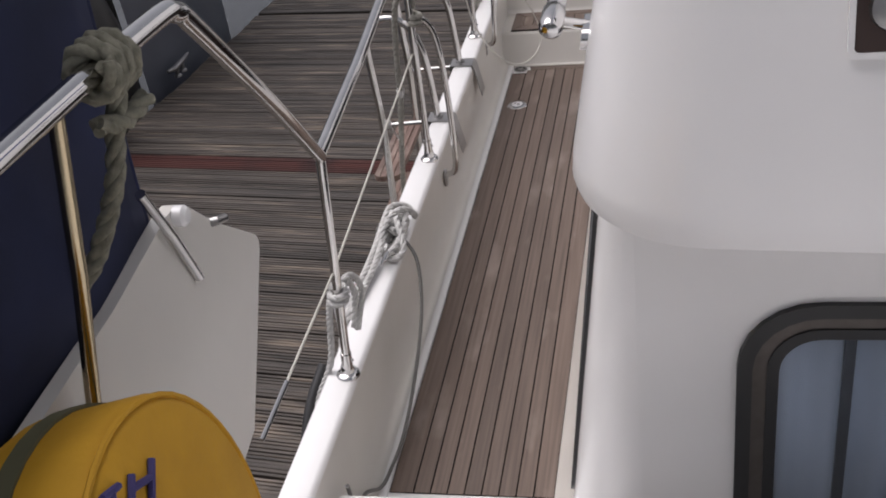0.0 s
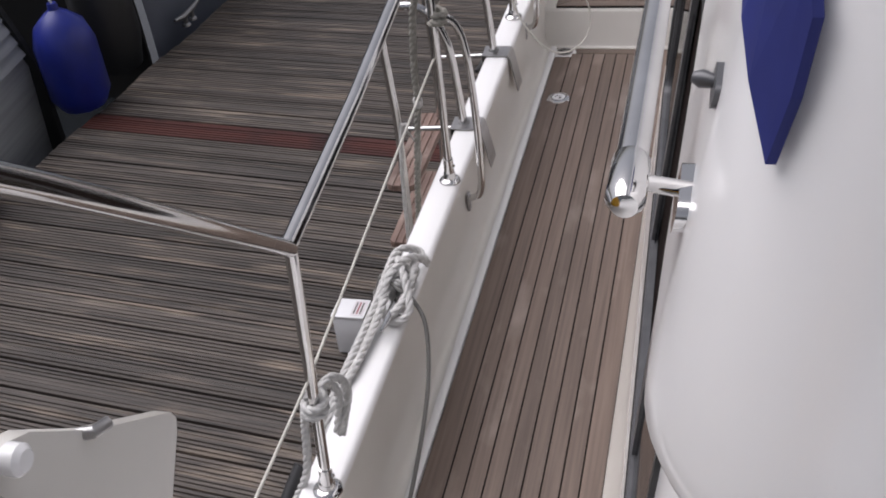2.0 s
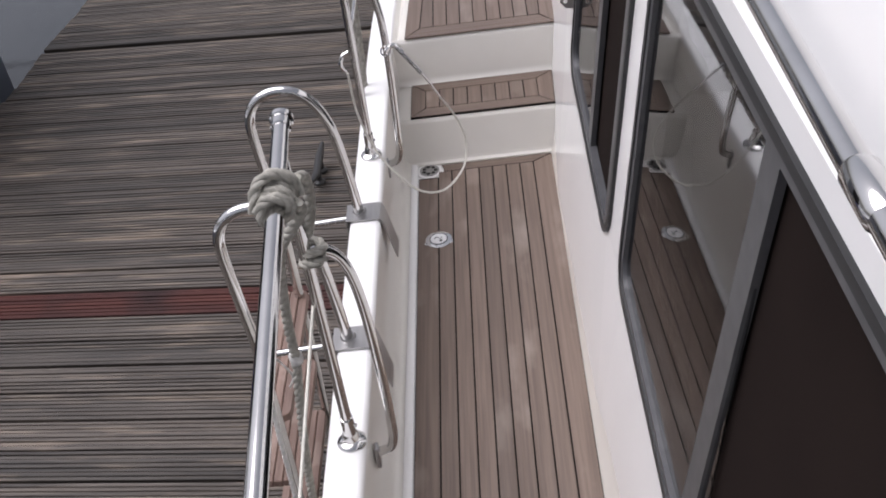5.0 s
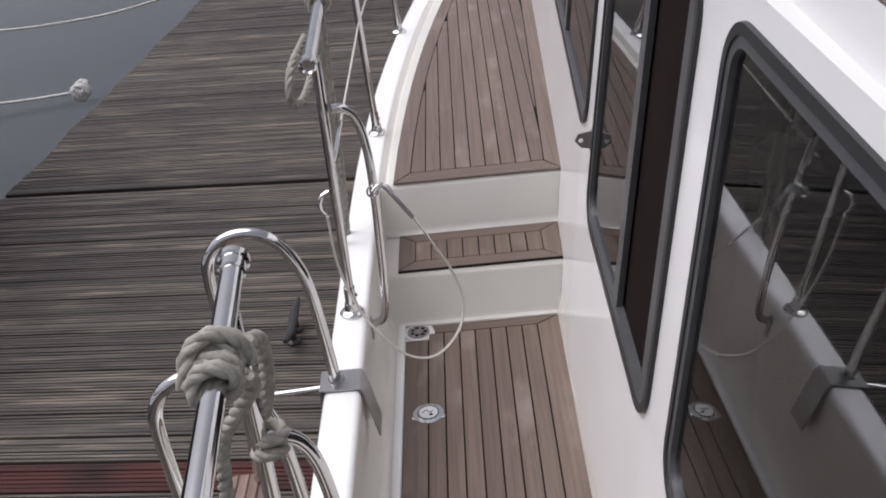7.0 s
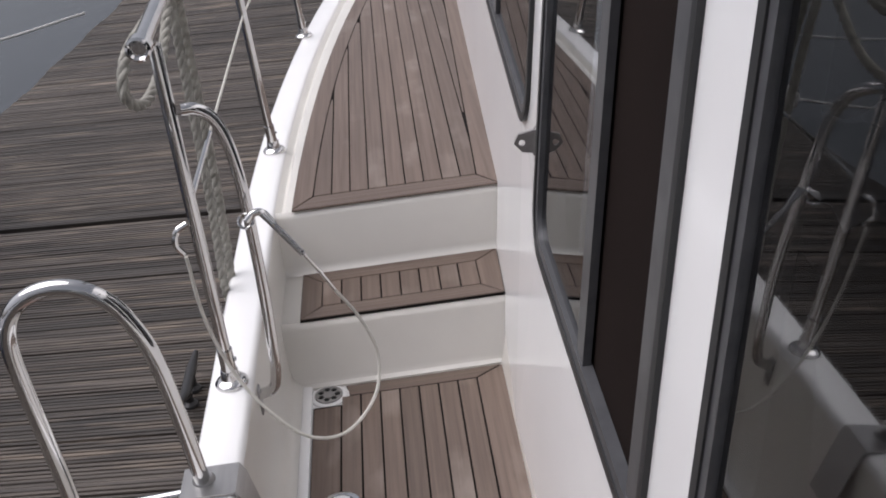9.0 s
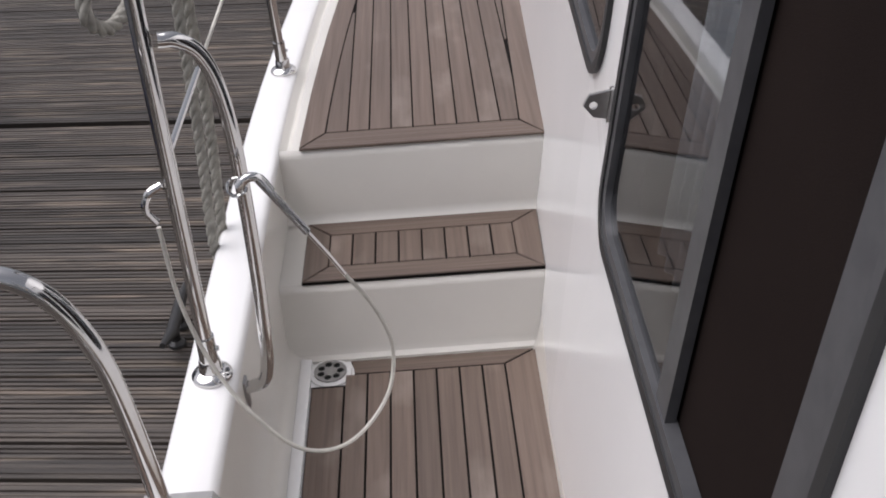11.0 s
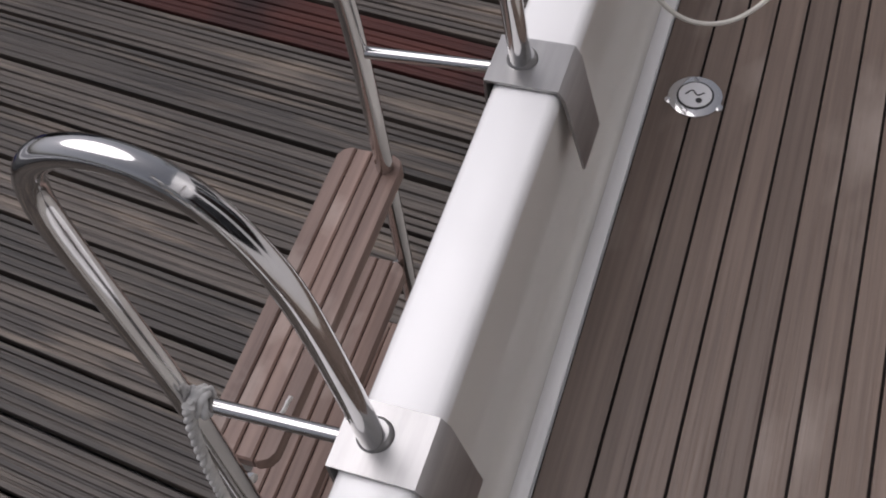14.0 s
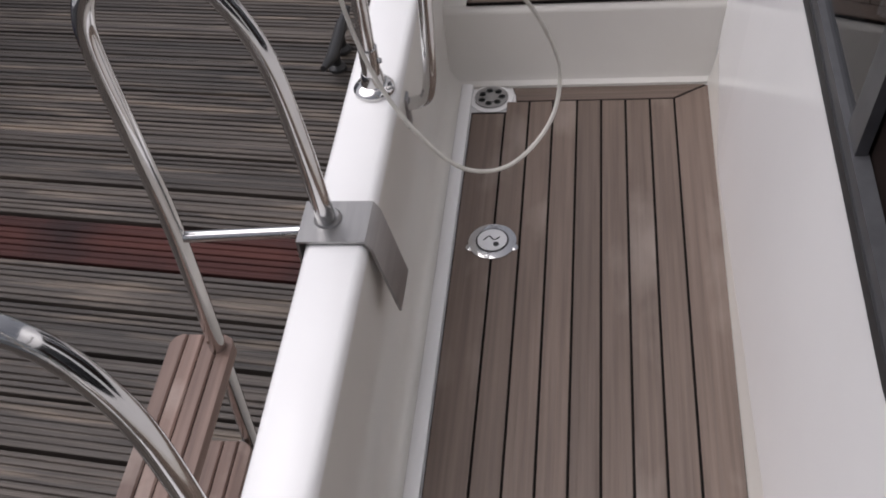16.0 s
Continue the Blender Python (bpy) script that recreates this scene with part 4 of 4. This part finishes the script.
# gunwale cleat
cl = thing("gunwale_cleat", "polished steel mooring cleat under the knotted line", "cleat", (-0.155, 3.1, 0.364))
for y in (3.115, 3.24):
    part("stem", lathe(bmesh.new(), [(0.022, 0), (0.020, 0.005), (0.010, 0.012), (0.010, 0.035)], (-0.158, y, 0.364), n=16), STEEL, cl)
part("horn", tube(bmesh.new(), [(-0.160, 3.00, 0.410), (-0.159, 3.05, 0.402), (-0.158, 3.18, 0.400), (-0.164, 3.31, 0.402), (-0.170, 3.37, 0.410)], 0.01, 10, [0.004, 0.009, 0.011, 0.009, 0.004]), STEEL, cl)
settle(cl)
bm = bmesh.new()
tube(bm, spline([(-0.30, 3.30, 0.05), (-0.24, 3.24, 0.36), (-0.20, 3.19, 0.43), (-0.15, 3.15, 0.43), (-0.108, 3.14, 0.40), (-0.068, 3.09, 0.35), (-0.050, 2.98, 0.24), (-0.050, 2.80, 0.13), (-0.060, 2.62, 0.05), (-0.080, 2.50, 0.016), (-0.092, 2.42, 0.02), (-0.110, 2.33, 0.08), (-0.107, 2.25, 0.05), (-0.09, 2.185, 0.262)], 8), 0.0058, 10)
single("shore_cable", bm, CABLE, "grey rubber shore cable over the bulwark to the deck", "cable")
# black tubing end on the hull by the first stanchion
bm = bmesh.new()
tube(bm, spline([(-0.262, 2.62, 0.31), (-0.29, 2.54, 0.24), (-0.30, 2.46, 0.16), (-0.29, 2.40, 0.10)], 5), 0.020, 12)
single("fender_hook", bm, RUBBER, "black rubber fitting on the hull side", "fitting")

# ---- things on the dock ----
bx = thing("power_box", "white plastic power box with printed labels on the jetty", "power box", (-0.79, 4.09, -0.63))
part("body", box(bmesh.new(), (-0.770, 4.02, -0.63), (-0.640, 4.128, -0.45), 0.008), PLASTIC, bx)
part("lid", box(bmesh.new(), (-0.773, 4.017, -0.4495), (-0.637, 4.131, -0.437), 0.004), PLASTIC, bx)
plate = part("label_plate", box(bmesh.new(), (-0.695, 4.03, -0.4372), (-0.645, 4.12, -0.4362)), mat("pale_label", (0.62, 0.58, 0.60), 0.5), bx)
for k in range(3):
    part("label_bar", box(bmesh.new(), (-0.688 + 0.013 * k, 4.04, -0.4362), (-0.681 + 0.013 * k, 4.11, -0.4357)), LABEL if k == 1 else CABLE, plate)
part("screw", lathe(bmesh.new(), [(0.006, 0), (0.005, 0.002)], (-0.70, 4.019, -0.60), (0, -1, 0), 10), BRUSHED, bx)
settle(bx)
pg = thing("shore_plug", "black shore-power plug and cable beside the white box", "plug", (-0.64, 4.12, -0.63))
part("body", lathe(bmesh.new(), [(0.05, -0.63), (0.055, -0.60), (0.05, -0.50), (0.035, -0.47), (0.03, -0.42), (0.02, -0.41)], (-0.595, 4.14, 0), n=18), RUBBER, pg)
part("cap", lathe(bmesh.new(), [(0.032, -0.42), (0.032, -0.40), (0.02, -0.395)], (-0.595, 4.14, 0), n=16), CABLE, pg)
part("cable", tube(bmesh.new(), spline([(-0.62, 4.14, -0.43), (-0.55, 4.05, -0.25), (-0.45, 3.8, -0.1), (-0.34, 3.5, 0.0), (-0.30, 3.30, 0.05)], 6), 0.008, 8), CABLE, pg)
settle(pg)


def dock_cleat(x, y, label, material):
    c = thing("dock_cleat", label, "cleat", (x, y, -0.63), group="dock cleats")
    for s in (-0.05, 0.05):
        part("stem", lathe(bmesh.new(), [(0.03, 0), (0.028, 0.01), (0.016, 0.02), (0.016, 0.07)], (x, y + s, -0.628), n=12), material, c)
    part("horn", tube(bmesh.new(), [(x - 0.01, y - 0.17, -0.54), (x, y - 0.08, -0.558), (x, y + 0.08, -0.558), (x + 0.01, y + 0.17, -0.54)], 0.02, 10, [0.01, 0.02, 0.02, 0.01]), material, c)
    return settle(c)


dock_cleat(-0.65, 6.45, "black iron mooring cleat on the jetty", RUBBER)
dock_cleat(-2.79, 7.1, "rusty grey steel mooring cleat at the jetty edge", BRUSHED)
roped("jetty_knot", "pale rope bundle tied at the jetty edge", [wraps((-2.56, 9.80, -0.58), (-2.56, 9.92, -0.57), 0.05, 3.0, 0, 0.04), wraps((-2.60, 9.86, -0.60), (-2.50, 9.86, -0.55), 0.05, 2.2, 0, 0.035)], 0.020, ROPE_W, (0, 0, 0))
roped("jetty_line", "pale mooring line from the jetty edge over the water", [spline([(-2.58, 9.86, -0.58), (-3.2, 9.9, -0.62), (-4.5, 9.9, -0.6), (-7, 9.8, -0.2)], 6)], 0.011, ROPE_W, (0, 0, 0))
roped("second_jetty_line", "pale mooring line farther along the jetty", [spline([(-2.30, 12.4, -0.58), (-3.2, 12.1, -0.66), (-4.5, 11.9, -0.6), (-7, 11.6, -0.2)], 6)], 0.012, ROPE_W, (0, 0, 0))

# ---- neighbouring boats across the jetty ----
nb = thing("motorboat", "white motorboat with grey topsides moored across the jetty", "boat", (-4, 4, -1.0))
bm = bmesh.new()
hullp = [(-3.14, -1.1), (-3.08, -0.35), (-3.10, -0.30), (-3.22, 0.05), (-3.30, 0.08)]
r = sweep_profile(bm, hullp, [-4, 0, 3, 4.5, 5.3, 5.9], lambda y: -0.02 - 0.05 * max(0, y - 4.5) ** 2)
part("lapped_side", bm, BOATG, nb, "grey lapped hull side")
for k in range(5):
    bm = bmesh.new()
    z = -0.28 + 0.07 * k
    sweep_profile(bm, [(-3.095 - 0.13 * k / 5 * 0.9, z), (-3.085 - 0.13 * k / 5 * 0.9, z + 0.004), (-3.10 - 0.13 * (k + 1) / 5 * 0.9, z + 0.068)], [-4, 3, 4.5, 5.3, 5.9], lambda y: -0.005 - 0.05 * max(0, y - 4.5) ** 2)
    part("strake", bm, BOATG, nb)
bm = bmesh.new()
sweep_profile(bm, [(-3.19, 0.06), (-3.17, 0.10), (-3.24, 0.13), (-3.6, 0.16), (-3.75, 0.55), (-5.0, 0.6)], [-4, 0, 3, 4.5, 5.3, 5.9], lambda y: -0.02 - 0.05 * max(0, y - 4.5) ** 2)
part("deck", bm, BOATW, nb, "white deck edge")
# stern shade is put into the colour: transom near-black instead of hull white
bm = bmesh.new()
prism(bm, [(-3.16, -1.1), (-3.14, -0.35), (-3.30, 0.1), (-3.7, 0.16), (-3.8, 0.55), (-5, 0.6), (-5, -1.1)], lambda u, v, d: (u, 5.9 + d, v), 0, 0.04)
part("transom", bm, DARK, nb, "white boat's stern, its shade painted near-black")
settle(nb)
gb = thing("barge", "blue-grey steel hull moored across the jetty", "boat", (-4, 8, -1.0))
bm = bmesh.new()
sweep_profile(bm, [(-3.02, -1.1), (-3.02, -0.55), (-3.06, 0.5), (-3.12, 1.5), (-5, 1.6)], [6.85, 6.9, 7.3, 8.3, 8.8, 9.1], lambda y: 0.07 * (y - 5.2) * 0.9 - 0.6 * max(0, y - 8.0) ** 2 - 0.5 * max(0, 6.9 - y))
part("hull", bm, GREYHULL, gb)
bm = bmesh.new()
prism(bm, [(-2.99, -1.1), (-2.99, -0.5), (-3.06, 1.5), (-5, 1.6), (-5, -1.1)], lambda u, v, d: (u, 6.84 + d, v), -0.03, 0)
part("stern_plate", bm, DARK, gb, "black end of the hull")
settle(gb)
bf = bmesh.new()
lathe(bf, [(0.03, -0.75), (0.16, -0.70), (0.20, -0.5), (0.19, -0.1), (0.12, 0.2), (0.05, 0.3), (0.02, 0.32)], (-3.10, 6.62, 0.0), n=18)
single("black_fender", bf, RUBBER, "large black rubber fender between two hulls", "fender")


def fender(x, y, z0, h, r):
    f = thing("fender", "royal blue inflatable fender hanging on white cord", "fender", (x, y, z0), group="blue fenders")
    part("body", lathe(bmesh.new(), [(r * 0.3, z0), (r * 0.75, z0 + h * 0.05), (r, z0 + h * 0.18), (r, z0 + h * 0.68), (r * 0.82, z0 + h * 0.85), (r * 0.4, z0 + h * 0.96), (r * 0.18, z0 + h), (r * 0.15, z0 + h * 1.06)], (x, y, 0), n=22), FENDER, f)
    part("cord", tube(bmesh.new(), [(x, y, z0 + h * 1.05), (x - 0.08, y + 0.02, z0 + h * 1.05 + 0.2)], 0.007, 6), CORD, f)
    return settle(f)


fender(-2.95, 5.95, -0.64, 0.62, 0.175)
fender(-2.99, 4.80, -0.80, 0.50, 0.14)

# ---- aft quarter: weather panel, canvas, rail post, lifebuoy ----
wp = thing("weather_panel", "cream folding side panel with a steel stay beside the aft deck", "panel", (-0.06, 1.5, 0.9))
panel = [(0.55, 0.7), (1.45, 0.72), (1.64, 0.885), (1.705, 0.897), (1.783, 0.986), (1.930, 1.160), (1.938, 1.178), (1.930, 1.196), (1.78, 1.316), (1.69, 1.405), (1.66, 1.422), (1.62, 1.425), (1.40, 1.402), (0.55, 1.385)]
px = lambda u, v, d: (-0.045 - 0.02 * (u - 1.5) + d, u, v)
part("board", prism(bmesh.new(), panel, px, -0.012, 0.012), CREAM, wp)
part("hinge_stud", lathe(bmesh.new(), [(0.018, 0.0), (0.018, 0.016), (0.012, 0.022)], px(1.650, 1.408, 0.012), (1, 0, 0), 16), GEL, wp)
part("latch", tube(bmesh.new(), [px(1.765, 1.322, 0.0), px(1.768, 1.326, 0.022), px(1.792, 1.318, 0.026)], 0.008, 10), BRUSHED, wp)
stay = part("stay", tube(bmesh.new(), [px(1.535, 1.515, 0.03), px(1.60, 1.40, 0.025), px(1.655, 1.285, 0.020)], 0.0085, 10), STEEL, wp)
part("stay_pin", lathe(bmesh.new(), [(0.007, 0), (0.006, 0.01)], px(1.655, 1.285, 0.014), (1, 0, 0), 10), RUBBER, stay)
settle(wp)
bm = bmesh.new()
n = 24
grid = []
for i in range(n + 1):
    f = i / n
    y = 0.5 + 1.11 * f
    grid.append([bm.verts.new((-0.062 + 0.006 * math.sin(9 * f + 5 * z) - 0.02 * (z - 1.4), y + 0.12 * (z - 1.45) * f, z)) for z in (1.36, 1.5, 1.65, 1.8, 1.95, 2.1, 2.3)])
for a, b in zip(grid, grid[1:]):
    for i in range(6):
        bm.faces.new((a[i], a[i + 1], b[i + 1], b[i]))
cv = thing("canvas_screen", "navy blue canvas weather screen along the aft rail", "canvas", (-0.06, 1.0, 1.36))
part("cloth", bm, NAVY, cv).modifiers.new("thickness", "SOLIDIFY").thickness = 0.004
part("hem", tube(bmesh.new(), [(-0.060 + 0.006 * math.sin(9 * f + 6.8), 0.5 + 1.11 * f - 0.0108 * f, 1.362) for f in (k / 24 for k in range(25))], 0.006, 8), NAVY, cv, "rolled canvas hem")
part("edge_binding", tube(bmesh.new(), [(-0.062 + 0.006 * math.sin(9 + 5 * z) - 0.02 * (z - 1.4), 1.61 + 0.12 * (z - 1.45), z) for z in (1.36, 1.5, 1.65, 1.8, 1.95, 2.1, 2.3)], 0.006, 8), NAVY, cv)
settle(cv)
bm = bmesh.new()
tube(bm, [(0.050, 1.305, 1.755), (0.030, 1.27, 1.55), (0.005, 1.235, 1.36), (-0.02, 1.2, 1.15), (-0.03, 1.18, 0.75)], 0.0105, 12)
single("rail_post", bm, BRASS, "bronze-toned polished post under the aft rail", "post")

lb = thing("lifebuoy_bag", "yellow fabric lifebuoy bag with webbing strap and blue print", "lifebuoy bag", (0.12, 1.0, 1.0))
axis = Vector((0.93, 0.12, 0.18)).normalized()
cen = Vector((0.150, 1.005, 1.275))
part("bag", lathe(bmesh.new(), [(0.02, -0.10), (0.20, -0.10), (0.222, -0.092), (0.232, -0.07), (0.234, 0.05), (0.228, 0.066), (0.214, 0.076), (0.02, 0.08)], cen, axis, 48), YELLOW, lb)
part("piping", tube(bmesh.new(), [cen + axis * 0.068 + (axis.orthogonal().normalized() * math.cos(a) + axis.cross(axis.orthogonal().normalized()) * math.sin(a)) * 0.229 for a in (k * math.pi / 24 for k in range(49))], 0.004, 6), YELLOW, lb)
bm = bmesh.new()
up = (Vector((0, 0, 1)) - axis * axis.z).normalized()
fw = axis.cross(up)
n = 40
rims = [[bm.verts.new(cen + axis * a + (up * math.cos(2 * math.pi * k / n) + fw * math.sin(2 * math.pi * k / n)) * r) for k in range(n)] for a, r in ((-0.045, 0.2335), (-0.045, 0.2375), (-0.019, 0.2375), (-0.019, 0.2335))]
for a, b in zip(rims, rims[1:]):
    for k in range(n):
        bm.faces.new((a[k], a[(k + 1) % n], b[(k + 1) % n], b[k]))
part("strap", bm, STRAP, lb, "olive webbing strap")


def on_bag(u, v, d):
    return cen + axis * (0.0815 + d) + fw * u + up * v


for bars in (((0.001, 0.188, 0.030, 0.168), (-0.043, 0.168, -0.006, 0.144), (-0.026, 0.157, 0.014, 0.179)), ((0.028, 0.199, 0.060, 0.214), (0.040, 0.207, 0.062, 0.184))):
    b = bmesh.new()
    for x0, y0, x1, y1 in bars:
        tube(b, [on_bag(x0, y0, 0), on_bag(x1, y1, 0)], 0.0045, 6)
    part("print", b, INK, lb, "dark blue printed letter")
settle(lb)

# ---- teak decking, piece by piece ----
teak = thing("floor_teak_side", "weathered grey-brown teak planking with black caulking on the side deck", "teak deck", (0.17, 4, -0.004), kind="structure")
part("caulking", box(bmesh.new(), (-0.0715, 2.425, -0.0055), (0.418, 5.384, -0.0015)), CAULK, teak, smooth=False)
part("caulking", box(bmesh.new(), (0.022, 5.3845, -0.0055), (0.42, 5.462, -0.0015)), CAULK, teak, smooth=False)
GAP = 0.0023
edges = [-0.072] + [0.05 * k for k in range(8)]
for a, b in zip(edges, edges[1:]):
    y1 = 5.378 if a < -0.05 else 5.380 if a < -0.01 else 5.416
    part("plank", plank(bmesh.new(), [(a + GAP, 2.425), (b - GAP, 2.425), (b - GAP, y1), (a + GAP, y1)], -0.005, 0.0, 0.0007), TEAK, teak, smooth=False)
part("margin_plank", plank(bmesh.new(), [(0.35 + GAP, 2.425), (0.408, 2.425), (0.410, 4.0), (0.422, 5.462), (0.35 + GAP, 5.417)], -0.005, 0.0, 0.0007), TEAK, teak, smooth=False)
part("king_plank", plank(bmesh.new(), [(0.021, 5.420), (0.348, 5.420), (0.416, 5.464), (0.012, 5.464), (0.019, 5.442)], -0.005, 0.0), TEAK_X, teak, smooth=False)
settle(teak)

tread = thing("floor_teak_step", "teak-planked step tread with a mitred border", "step tread", (0.18, 5.65, 0.18), kind="structure")
X0, X1, Y0, Y1, Z = -0.078, 0.452, 5.515, 5.755, 0.184
bo = 0.055
part("caulking", box(bmesh.new(), (X0, Y0, Z - 0.009), (X1, Y1, Z - 0.0015), 0.001), CAULK, tread, smooth=False)
X0B, X1B = X0 + 0.008, X1 + 0.008
I0, I1, J0, J1 = X0 + bo, X1 - bo, Y0 + bo, Y1 - bo
for outl, mtl in (([(X0, Y0), (X1, Y0), (I1, J0), (I0, J0)], TEAK_X), ([(X1, Y0), (X1B, Y1), (I1, J1), (I1, J0)], TEAK), ([(X1B, Y1), (X0, Y1), (I0, J1), (I1, J1)], TEAK_X), ([(X0, Y1), (X0, Y0), (I0, J0), (I0, J1)], TEAK)):
    c = (sum(p[0] for p in outl) / 4, sum(p[1] for p in outl) / 4)
    part("border_plank", plank(bmesh.new(), [(p[0] + (c[0] - p[0]) * 0.012, p[1] + math.copysign(0.0012, c[1] - p[1])) for p in outl], Z - 0.008, Z + 0.001, 0.002), mtl, tread, smooth=False)
for k in range(8):
    w = (I1 - I0) / 8
    part("plank", plank(bmesh.new(), [(I0 + k * w + 0.002, J0 + 0.002), (I0 + (k + 1) * w - 0.002, J0 + 0.002), (I0 + (k + 1) * w - 0.002, J1 - 0.002), (I0 + k * w + 0.002, J1 - 0.002)], Z - 0.008, Z + 0.001), TEAK, tread, smooth=False)
settle(tread)

fd = thing("floor_teak_fore", "weathered teak foredeck planking with curved margin boards", "teak deck", (0.2, 6, FORE), kind="structure")
ZF = FORE + 0.004
YF = 5.79
left = lambda y: -0.080 + bend(y) * 1.0 + 0.012 * max(0, y - 5.79)
inner = lambda y: left(y) + 0.055
right = lambda y: cabin_x(y, FORE) + 0.002
YS = [YF + 0.075 + 0.22 * i for i in range(24)]
cb = bmesh.new()
rows = [(cb.verts.new((left(y), y, ZF - 0.002)), cb.verts.new((max(left(y) + 0.02, right(y)), y, ZF - 0.002))) for y in [YF] + YS]
for a, b in zip(rows, rows[1:]):
    cb.faces.new((a[0], a[1], b[1], b[0]))
part("caulking", cb, CAULK, fd, smooth=False)
part("border_plank", plank(bmesh.new(), [(left(YF), YF), (right(YF), YF), (right(YF) - 0.055, YF + 0.072), (inner(YF) + 0.004, YF + 0.072)], ZF - 0.006, ZF, 0.002), TEAK_X, fd, smooth=False)
part("margin_plank", plank(bmesh.new(), [(left(YF), YF + 0.004)] + [(inner(y) - 0.002, y) for y in YS] + [(left(y), y) for y in YS[::-1]], ZF - 0.006, ZF, 0.0012), TEAK, fd, smooth=False)
part("margin_plank", plank(bmesh.new(), [(right(YF), YF + 0.004)] + [(right(y), y) for y in YS] + [(right(y) - 0.053, y) for y in YS[::-1]], ZF - 0.006, ZF, 0.0012), TEAK, fd, smooth=False)
x = inner(YF + 0.08)
k = 0
while x < right(10) - 0.06 and k < 16:
    xa, xb = x + 0.002, x + 0.0495
    ysel = [YF + 0.076 + 0.07 * i for i in range(70)]
    bounds = [(max(xa, inner(y) + 0.002), min(xb, right(y) - 0.057), y) for y in ysel]
    bounds = [b for b in bounds if b[1] - b[0] > 0.003]
    if len(bounds) > 1:
        thin = [b for i, b in enumerate(bounds) if i in (0, len(bounds) - 1) or b[0] != xa or b[1] != xb or bounds[i - 1][0] != xa or bounds[i + 1][0] != xa or bounds[i - 1][1] != xb or bounds[i + 1][1] != xb]
        outl = [(b[0], b[2]) for b in thin[::-1]] + [(b[1], b[2]) for b in thin]
        part("plank", plank(bmesh.new(), outl, ZF - 0.006, ZF, 0.0008), TEAK, fd, smooth=False)
    x += 0.0515
    k += 1
settle(fd)
